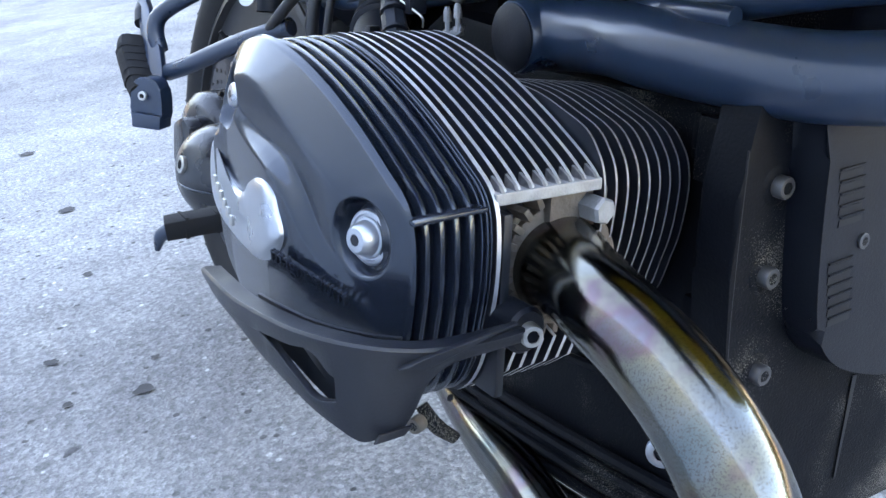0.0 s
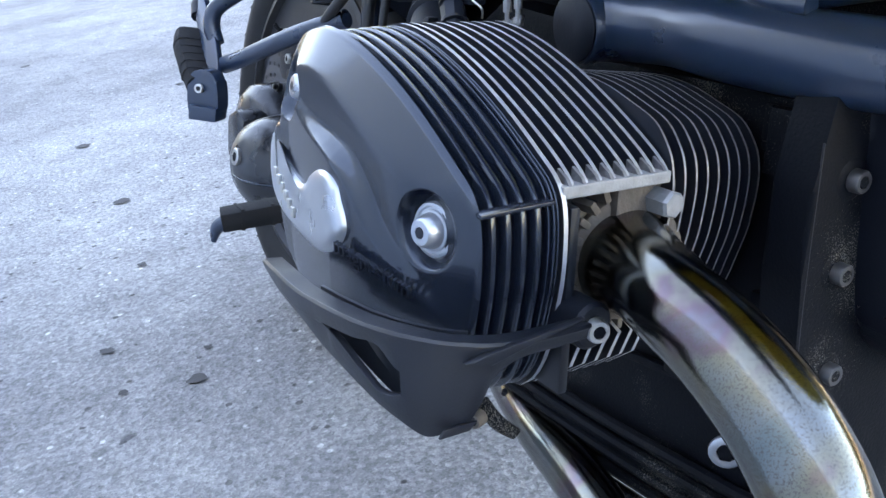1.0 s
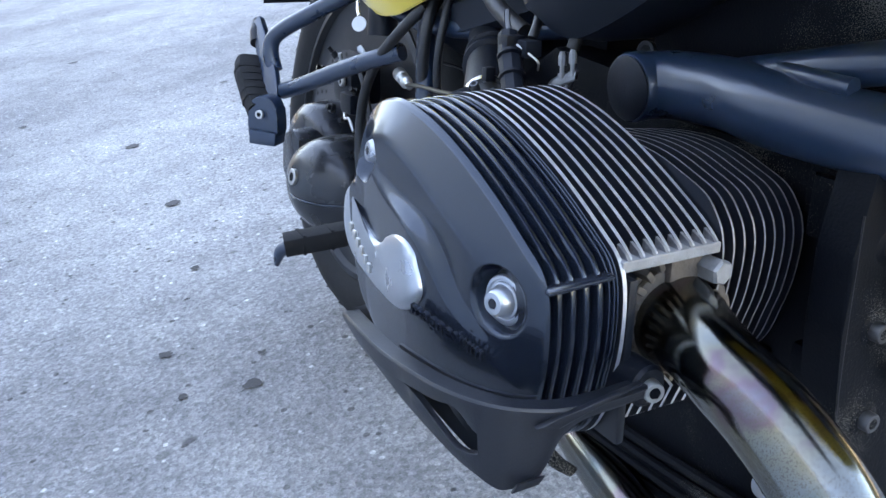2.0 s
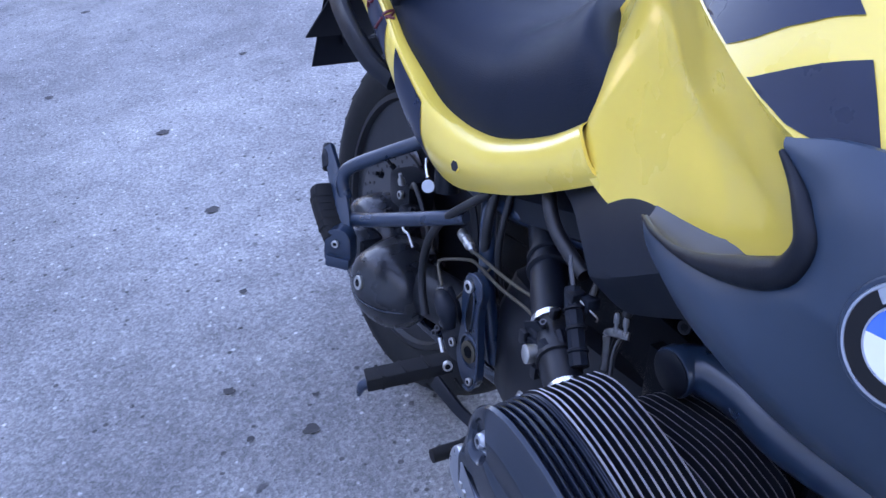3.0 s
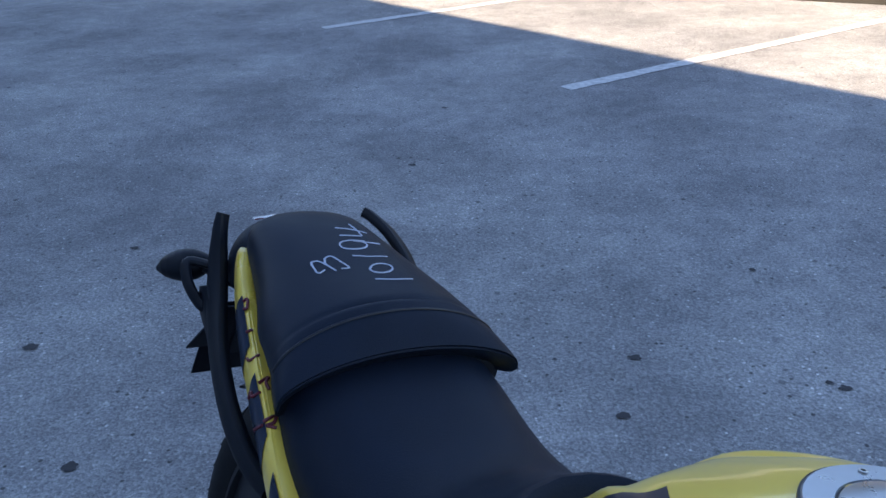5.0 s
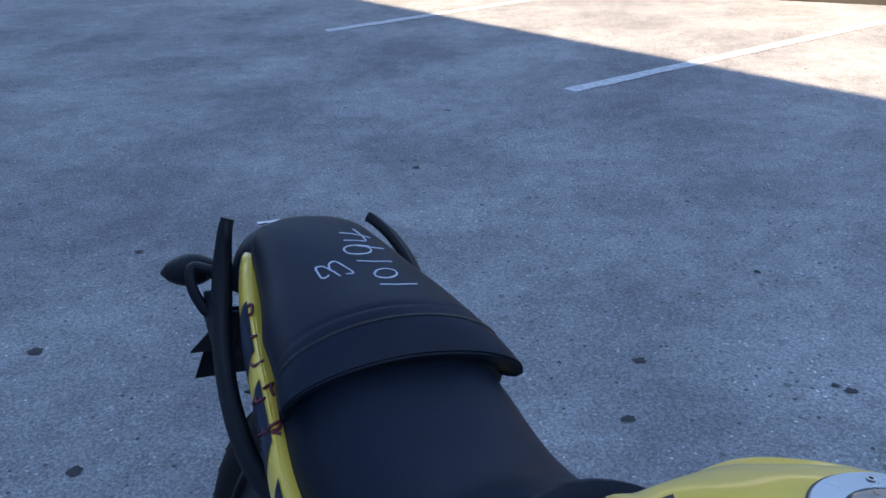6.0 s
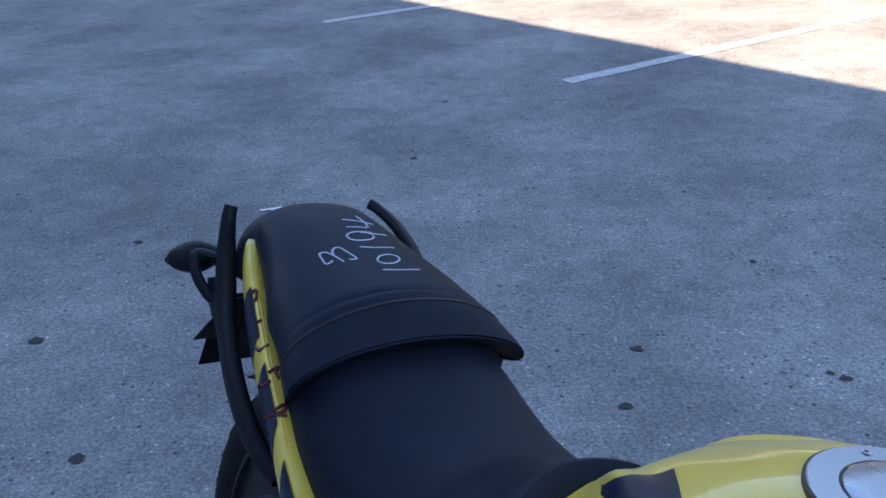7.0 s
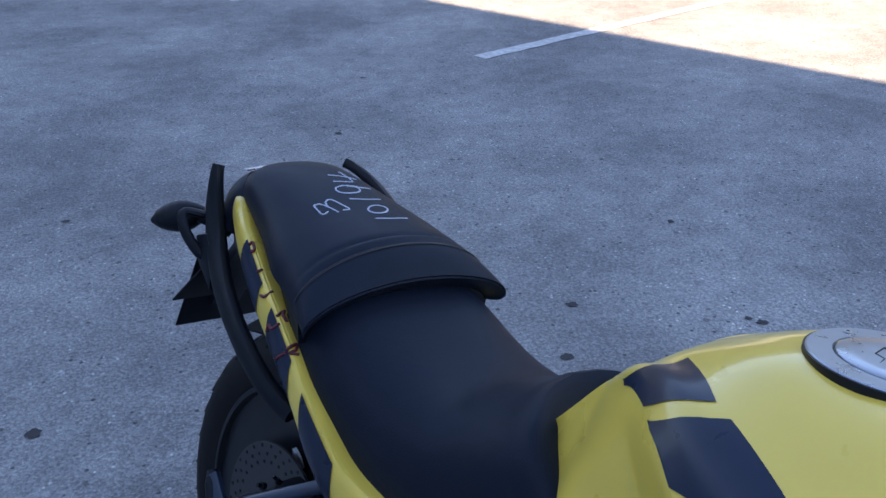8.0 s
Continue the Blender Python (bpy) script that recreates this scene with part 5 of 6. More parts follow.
# ---- tank, flank covers, side panels ----
TANK = [  # y, centre z, shoulder (x, z), ridge (x, z), waist (x, z), foot (x, z)
    (-0.385, 0.772, 0.040, 0.786, 0.068, 0.816, 0.074, 0.800, 0.078, 0.780),
    (-0.405, 0.790, 0.040, 0.806, 0.064, 0.846, 0.088, 0.790, 0.096, 0.752),
    (-0.425, 0.815, 0.040, 0.834, 0.064, 0.875, 0.102, 0.785, 0.118, 0.728),
    (-0.442, 0.862, 0.042, 0.876, 0.060, 0.899, 0.115, 0.785, 0.139, 0.713),
    (-0.460, 0.908, 0.050, 0.913, 0.076, 0.908, 0.132, 0.787, 0.162, 0.701),
    (-0.480, 0.942, 0.058, 0.938, 0.095, 0.917, 0.147, 0.790, 0.176, 0.692),
    (-0.520, 0.969, 0.075, 0.956, 0.127, 0.932, 0.158, 0.800, 0.179, 0.674),
    (-0.560, 0.993, 0.100, 0.972, 0.162, 0.931, 0.166, 0.810, 0.187, 0.670),
    (-0.610, 1.0160, 0.130, 0.979, 0.197, 0.917, 0.179, 0.810, 0.197, 0.677),
    (-0.670, 1.0205, 0.160, 0.976, 0.231, 0.899, 0.197, 0.800, 0.210, 0.690),
    (-0.730, 1.0275, 0.186, 0.970, 0.260, 0.882, 0.216, 0.790, 0.225, 0.690),
    (-0.790, 1.029, 0.202, 0.963, 0.281, 0.861, 0.240, 0.780, 0.235, 0.680),
    (-0.860, 1.023, 0.187, 0.968, 0.290, 0.842, 0.255, 0.760, 0.240, 0.670),
    (-0.940, 1.004, 0.172, 0.952, 0.270, 0.830, 0.245, 0.750, 0.230, 0.670),
    (-1.020, 0.985, 0.140, 0.925, 0.210, 0.810, 0.200, 0.740, 0.190, 0.670),
    (-1.070, 0.930, 0.090, 0.880, 0.120, 0.790, 0.120, 0.740, 0.120, 0.680),
]


BLOCKS = [(((-0.070, -0.449), (-0.090, -0.483), (-0.0885, -0.503), (-0.0604, -0.5191)), ((-0.1345, -0.5245), (-0.142, -0.552), (-0.1425, -0.577), (-0.135, -0.5974))),
          (((-0.1510, -0.5445), (-0.1570, -0.573), (-0.1560, -0.600), (-0.1481, -0.6203)), ((-0.1965, -0.6115), (-0.2050, -0.6440), (-0.2064, -0.6780), (-0.1990, -0.7125))),
          (((-0.2064, -0.6310), (-0.2180, -0.6680), (-0.2200, -0.7040), (-0.2128, -0.7455)), ((-0.2607, -0.7347), (-0.2605, -0.7610), (-0.2560, -0.7930), (-0.2475, -0.8245))),
          (((-0.2738, -0.7687), (-0.2708, -0.7930), (-0.2660, -0.8185), (-0.2590, -0.8445)), ((-0.2850, -0.817), (-0.2855, -0.836), (-0.282, -0.860), (-0.2766, -0.8756)))]
KNEE = [(-0.525, 0.893), (-0.555, 0.872), (-0.582, 0.853), (-0.61, 0.8185), (-0.649, 0.793), (-0.684, 0.774), (-0.719, 0.743)]


def build_tank():
    rings = []
    fine = spline([V(r[0], r[1], 0) for r in TANK], 56)
    ys = [p.x for p in fine]

    def interp(col, y):
        pts = TANK
        y = max(min(y, pts[0][0]), pts[-1][0])
        for a, c in zip(range(len(pts) - 1), range(1, len(pts))):
            if pts[a][0] >= y >= pts[c][0]:
                t = (pts[a][0] - y) / (pts[a][0] - pts[c][0])
                p0, p1, p2, p3 = pts[max(a - 1, 0)][col], pts[a][col], pts[c][col], pts[min(c + 1, len(pts) - 1)][col]
                return 0.5 * (2 * p1 + (p2 - p0) * t + (2 * p0 - 5 * p1 + 4 * p2 - p3) * t * t + (3 * p1 - p0 - 3 * p2 + p3) * t**3)
        return pts[-1][col]

    for y in ys:
        zc, sx, sz, rx, rz, wx, wz, fx, fz = [interp(k, y) for k in range(1, 10)]
        top = spline([(0, 0, zc), (-sx * 0.55, 0, zc - (zc - sz) * 0.24), (-sx, 0, sz), (-(sx + rx) / 2 - 0.006, 0, (sz + rz) / 2 + 0.012), (-rx, 0, rz)], 16)
        side = spline([(-rx, 0, rz), (-(rx + (wx - rx) * 0.25), 0, rz - 0.018), (-wx, 0, wz), (-(wx + fx) / 2, 0, (wz + fz) / 2), (-fx, 0, fz)], 14)
        half = top + side[1:]
        ring = [V(p.x, y, p.z) for p in half] + [V(-p.x, y, p.z) for p in half[:0:-1]]
        rings.append(ring)
    for _ in range(3):
        rings = [rings[0]] + [[(p + 2 * q + r) / 4 for p, q, r in zip(*trio)] for trio in zip(rings, rings[1:], rings[2:])] + [rings[-1]]
    for ring in rings:  # the knee hollow along each flank
        for p in ring:
            d = abs(side_of(KNEE, p.y, p.z))
            if abs(p.x) > 0.1 and d < 0.05:
                p.x -= math.copysign(0.0045 * math.exp(-((d / 0.013) ** 2)), p.x)
    tank = part("tank", loft(rings), YELLOW, bike, "glossy yellow fuel tank with dark blue blocks")
    # each block: its rear edge and its front edge, from the ridge inwards, each by three places (x, y)
    for rear, front in BLOCKS:
        a, c = [spline([V(x, y, 1.3) for x, y in e], 16) for e in (rear, front)]
        bow = 0.07 * (a[0] - c[0]).length
        rows = [[p.lerp(q, k / 14) - V(bow * math.sin(math.pi * k / 14) * (1 - i / 16), 0, 0) for i, (p, q) in enumerate(zip(a, c))] for k in range(15)]
        rows = [[V(max(p.x, 0.0015 - interp(4, p.y)), p.y, p.z) for p in row] for row in rows]
        part("sticker", drape(tank, rows, (0, 0, -1), 0.0010), STRIPE, tank, "dark blue sticker block")
    at, ax = V(0.0, -0.678, 1.0195), V(0.0, 0.08, 1).normalized()
    ex = V(1, 0, 0.03).normalized()
    ey = ax.cross(ex)
    place = lambda x, y, z: at + ex * x + ey * y + ax * z
    part("cap_seat", lathe(at, ax, [(-0.012, 0.0796), (0.0010, 0.0796), (0.0010, 0.0772)], 72), BLACK_ENAMEL, tank)
    cap = part("fuel_cap", lathe(at, ax, [(-0.010, 0.0777), (0.0018, 0.0777), (0.0030, 0.0766), (0.0030, 0.0556), (0.0010, 0.0550)], 72), SATIN_SILVER, tank, "round silver fuel cap with sunk screws")
    part("lid_gap", lathe(at, ax, [(0.0012, 0.0552), (0.0016, 0.0515)], 56), BLACK_ENAMEL, cap)
    part("lid", lathe(at, ax, [(0.0010, 0.0532), (0.0032, 0.0529), (0.0044, 0.0509), (0.0048, 0.0351), (0.0048, 0.0070)], 56), SATIN_SILVER, cap, "polished grey lid with a lock flap")
    flap = [(-0.030, -0.0070), (-0.030, 0.0070), (-0.012, 0.010), (-0.008, 0.020), (0.012, 0.022), (0.018, 0.010), (0.030, 0.004), (0.030, -0.010), (-0.010, -0.016), (-0.014, -0.008)]
    for p, q in zip(flap, flap[1:] + flap[:1]):
        part("flap_edge", tube([place(*p, 0.0049), place(*q, 0.0049)], 0.0008, 2, 6), BLACK_ENAMEL, cap, smooth=False)
    for k in range(7):
        a = 2 * math.pi * (k + 0.3) / 7
        socket_bolt("cap_screw", place(0.0661 * math.cos(a), 0.0661 * math.sin(a), 0.0028), ax, 0.0036, 0.0009, cap, STEEL)
    return tank


TANK_OB = build_tank()


def build_flank():
    """The navy cover with its open scoop over the tank's flank, and the enamel roundel."""
    inner = [(-0.226, -0.642, 0.708), (-0.259, -0.693, 0.721), (-0.280, -0.744, 0.731), (-0.293, -0.785, 0.741), (-0.302, -0.818, 0.752), (-0.309, -0.845, 0.765), (-0.313, -0.866, 0.779), (-0.314, -0.8735, 0.790),
             (-0.313, -0.8767, 0.8062), (-0.308, -0.8661, 0.8182), (-0.300, -0.852, 0.829), (-0.2905, -0.823, 0.843)]
    outer = [(-0.226, -0.644, 0.704), (-0.238, -0.663, 0.701), (-0.2506, -0.693, 0.692), (-0.254, -0.723, 0.680), (-0.256, -0.757, 0.669), (-0.262, -0.800, 0.659), (-0.268, -0.840, 0.655), (-0.278, -0.92, 0.655), (-0.282, -1.03, 0.675), (-0.278, -1.10, 0.75), (-0.275, -1.07, 0.82), (-0.288, -0.96, 0.858), (-0.2895, -0.875, 0.8625), (-0.287, -0.819, 0.849)]
    n = 60
    a, c = spline(inner, n), spline(outer, n)
    rows = []
    m = 14
    for j in range(m + 1):
        t = j / m
        row = []
        for k, (p, q) in enumerate(zip(a, c)):
            w = (q - p).length * (1 - 0.2 * max(0.0, (k - 45) / 15))
            b = p.lerp(q, t)
            b.x -= min(0.040, 0.17 * w) * (math.sin(math.pi * t) ** 0.8 if 0 < t < 1 else 0.0) * (1 - 0.25 * t)
            if k > 34:  # the upper facet slopes in to the tank
                brow = 0.846 + 0.017 * min(1.0, max(0.0, (-0.815 - b.y) / 0.05)) ** 0.6 - 0.03 * max(0.0, -0.90 - b.y)
                b.x = max(b.x, -0.2885 - (brow - b.z) * 1.05)
            row.append(b)
        rows.append(row)
    flank = part("flank_cover", shell(rows, 0.005, direction=(1, 0, 0)), FLANK, bike, "matt navy tank flank cover with an open scoop")
    tree = BVHTree.FromPolygons([v.co for v in TANK_OB.data.vertices], [p.vertices for p in TANK_OB.data.polygons])
    foot = spline([(0, -0.6257, 0.7076), (0, -0.6697, 0.7139), (0, -0.7082, 0.7209), (0, -0.7452, 0.7286), (0, -0.768, 0.7290), (0, -0.788, 0.7320), (0, -0.808, 0.739)], 27)
    lip = [a[:28]]
    for t in range(1, 9):
        row = []
        for p, f in zip(a, foot):
            hit, nor, _, _ = tree.ray_cast(V(-0.5, f.y, f.z), V(1, 0, 0))
            q = p.lerp((hit or f) + V(0.002, 0, 0), t / 8)
            q.z -= 0.010 * math.sin(math.pi * t / 8) * min(1.0, (p - (hit or p)).length / 0.05)
            row.append(q)
        lip.append(row)
    part("scoop_lip", loft(lip, closed=False), GREY_LIP, flank, "grey inner lip of the scoop")
    rim_r = [0.0014, 0.0018, 0.0022, 0.0026, 0.0030, 0.0038, 0.0052, 0.0072, 0.0092, 0.0106, 0.0112, 0.0106, 0.0094, 0.0074, 0.0050, 0.0022]
    middle = V(-0.27, -0.79, 0.80)
    rim = tube([p + (middle - p).normalized() * r * 0.8 + V(-0.001, 0, 0) for p, r in zip(a[::4], rim_r)], rim_r, 80, 18)
    part("scoop_rim", rim, BLACK_PLASTIC, flank, "black rounded rim of the scoop")
    return flank


FLANK_OB = build_flank()


def build_roundel():
    tree = BVHTree.FromPolygons([v.co for v in FLANK_OB.data.vertices], [p.vertices for p in FLANK_OB.data.polygons])
    c, nor, _, _ = tree.ray_cast(V(-0.6, -0.953, 0.790), V(1, 0, 0))
    if nor.x > 0:
        nor = -nor
    nz = nor.normalized()
    ey = (V(0, 0, 1) - nz * nz.z).normalized()
    ex = ey.cross(nz).normalized()
    r = 0.034
    base = c + nz * 0.0015
    part("roundel_seat", lathe(base - nz * 0.006, nz, [(0, r + 0.0035), (0.0035, r + 0.0035), (0.0050, r + 0.0025), (0.0050, r)], 56), FLANK, FLANK_OB)
    plate_ = part("roundel", lathe(base - nz * 0.004, nz, [(0, r), (0.0042, r), (0.0055, r - 0.0006), (0.0055, r - 0.002), (0.0048, r - 0.0024)], 56), [SATIN_SILVER], FLANK_OB, "round enamel badge in black, blue and white")
    part("ring", lathe(base, nz, [(0.0005, r - 0.0022), (0.0012, r - 0.0024), (0.0014, 0.021)], 56), BLACK_ENAMEL, plate_)
    for k in range(4):
        bm = bmesh.new()
        pts = [(0, 0)] + [(0.0208 * math.cos(math.pi / 2 * (k + q / 14)), 0.0208 * math.sin(math.pi / 2 * (k + q / 14))) for q in range(15)]
        bm.faces.new([bm.verts.new(base + nz * 0.0022 + ex * x + ey * y) for x, y in pts])
        part("quadrant", bm, BLUE_ENAMEL if k % 2 else WHITE_PAINT, plate_, smooth=False)
    part("inner_ring", lathe(base, nz, [(0.0014, 0.0222), (0.0026, 0.0218), (0.0026, 0.0208), (0.0014, 0.0206)], 48), SATIN_SILVER, plate_)
    for a in (130, 90, 50):
        q = base + nz * 0.0016 + ex * 0.0278 * math.cos(radians(a)) + ey * 0.0278 * math.sin(radians(a))
        e2 = (q - base - nz * 0.0016).normalized()
        part("mark", prism([(-0.0028, -0.004), (0.0028, -0.004), (0.0028, 0.004), (-0.0028, 0.004)], q, e2.cross(nz), e2, 0.0006, 0.0), SATIN_SILVER, plate_, smooth=False)


build_roundel()

PANEL = [  # upper inner edge, ridge, belly, lower edge
    ((-0.150, -0.462, 0.726), (-0.170, -0.470, 0.722), (-0.181, -0.498, 0.703), (-0.174, -0.522, 0.681)),
    ((-0.148, -0.410, 0.695), (-0.174, -0.415, 0.689), (-0.186, -0.435, 0.668), (-0.176, -0.458, 0.648)),
    ((-0.146, -0.355, 0.671), (-0.177, -0.358, 0.665), (-0.190, -0.367, 0.640), (-0.177, -0.378, 0.610)),
    ((-0.145, -0.305, 0.655), (-0.180, -0.302, 0.649), (-0.194, -0.296, 0.617), (-0.177, -0.292, 0.579)),
    ((-0.145, -0.255, 0.649), (-0.184, -0.250, 0.646), (-0.197, -0.240, 0.607), (-0.177, -0.238, 0.564)),
    ((-0.147, -0.210, 0.650), (-0.189, -0.205, 0.651), (-0.198, -0.190, 0.610), (-0.177, -0.190, 0.563)),
    ((-0.150, -0.168, 0.656), (-0.193, -0.170, 0.662), (-0.198, -0.150, 0.622), (-0.180, -0.145, 0.582)),
    ((-0.150, -0.120, 0.678), (-0.190, -0.122, 0.685), (-0.195, -0.108, 0.648), (-0.183, -0.103, 0.608)),
    ((-0.150, -0.060, 0.706), (-0.183, -0.060, 0.713), (-0.189, -0.052, 0.684), (-0.181, -0.052, 0.652)),
    ((-0.143, 0.000, 0.736), (-0.173, 0.000, 0.742), (-0.180, 0.006, 0.713), (-0.173, 0.004, 0.682)),
    ((-0.133, 0.073, 0.766), (-0.161, 0.073, 0.772), (-0.168, 0.078, 0.742), (-0.162, 0.074, 0.712)),
    ((-0.119, 0.150, 0.792), (-0.145, 0.150, 0.799), (-0.152, 0.156, 0.770), (-0.147, 0.152, 0.740)),
    ((-0.102, 0.230, 0.820), (-0.127, 0.230, 0.828), (-0.133, 0.237, 0.803), (-0.127, 0.233, 0.775)),
    ((-0.086, 0.285, 0.843), (-0.106, 0.292, 0.849), (-0.111, 0.302, 0.832), (-0.105, 0.300, 0.812)),
    ((-0.088, 0.310, 0.846), (-0.096, 0.313, 0.849), (-0.099, 0.317, 0.842), (-0.096, 0.316, 0.833)),
]


def build_panels():
    cols = [spline([st[k] for st in PANEL], 70) for k in range(4)]
    rings = []
    for p in zip(*cols):
        a, r, b, l = p
        sec = [a + V(0, 0, -0.004), a] + spline([a, r + (a - r) * 0.25 + V(0, 0, 0.002), r, (r + b) / 2 + V(-0.002, 0, 0.003), b, (b + l) / 2 + V(-0.003, 0, 0), l], 18)[1:] + [l + V(0.006, 0, 0.002)]
        rings.append(sec)
    right = part("side_panel", shell(rings, 0.004, direction=(1, 0, 0)), YELLOW, bike, "glossy yellow tail panel with dark blue blocks")
    left_rings = [[V(-p.x, p.y, p.z) for p in ring] for ring in rings]
    part("side_panel", shell(left_rings, 0.004, direction=(-1, 0, 0)), YELLOW, bike, "glossy yellow tail panel")

    def along(y0, y1, lift=0.0012, i0=4, i1=19):
        """The band of the panel's outer face between two places along its length."""
        sel = [ring for ring in rings if y1 <= ring[10].y <= y0]
        bm = loft([[p + V(-lift, -0.0002, lift) for p in ring[i0:i1]] for ring in sel], closed=False)
        return bm

    for y0, y1, i0 in ((0.212, 0.106, 7), (0.076, -0.033, 7), (-0.066, -0.173, 7)):
        part("sticker", along(y0, y1, i0=i0), STRIPE, right, "dark blue sticker block")
    # red scrawl over the blocks and the yellow between them
    scrawl = [[(-0.1372, 0.192, 0.8129), (-0.1305, 0.1933, 0.8151), (-0.1367, 0.1765, 0.8097), (-0.1421, 0.1779, 0.8078)],
              [(-0.1514, 0.1382, 0.7919), (-0.1422, 0.1369, 0.7952)],
              [(-0.1610, 0.1040, 0.7700), (-0.1609, 0.0933, 0.7729), (-0.1483, 0.0926, 0.7801)],
              [(-0.1643, 0.0494, 0.7629), (-0.1487, 0.0563, 0.7649), (-0.1552, 0.0481, 0.763), (-0.155, 0.0373, 0.7582)],
              [(-0.1726, 0.059, 0.7358), (-0.1723, 0.0553, 0.7472), (-0.1735, 0.0457, 0.7461), (-0.1674, 0.0367, 0.7568)],
              [(-0.1773, -0.003, 0.7378), (-0.169, -0.0029, 0.7416), (-0.1595, -0.0008, 0.7416), (-0.1653, -0.0095, 0.7385), (-0.1752, -0.0104, 0.7362), (-0.1642, -0.0167, 0.7347)],
              [(-0.1797, 0.0162, 0.7153), (-0.179, -0.0048, 0.7342)]]
    for path in scrawl:
        part("scrawl", tube([V(*p) + V(-0.0012, 0, 0.0016) for p in path], 0.0023, 6 * len(path), 8), RED_INK, right, "dark red pen scrawl", smooth=False)
    part("hole_rim", lathe((-0.1945, -0.260, 0.606), (-1, -0.15, 0.12), [(0, 0.0098), (0.0018, 0.0092), (0.0026, 0.0078), (0.0012, 0.0072)], 6), YELLOW, right)
    part("screw_hole", lathe((-0.1950, -0.260, 0.606), (-1, -0.15, 0.12), [(0, 0.0074), (0.0020, 0.0074)], 6), FIN_BLACK, right, "dark six-sided screw hole", smooth=False)
    return right


build_panels()


# ---- seats ----
def seat_ring(y, w, ze, zc, lean=0.0, sharp=2.6, n=30):
    """One cross-section of a cushion, from its right edge over the crown to its left edge."""
    out = []
    for k in range(n + 1):
        a = math.pi * k / n
        c, s = math.cos(a), math.sin(a)
        x = -w * (abs(c) ** (2 / sharp)) * (1 if c >= 0 else -1)
        z = ze + (zc - ze) * (abs(s) ** (2 / sharp))
        out.append(V(x, y + lean * (abs(x) / w) ** 1.8, z))
    return out


def table_rings(rows, n, sharp):
    pts = [spline([V(r[0], r[k], 0) for r in rows], n) for k in (1, 2, 3, 4)]
    return [seat_ring(p[0].x, p[0].y, p[1].y, p[2].y, p[3].y, sharp(p[0].x) if callable(sharp) else sharp) for p in zip(*pts)]


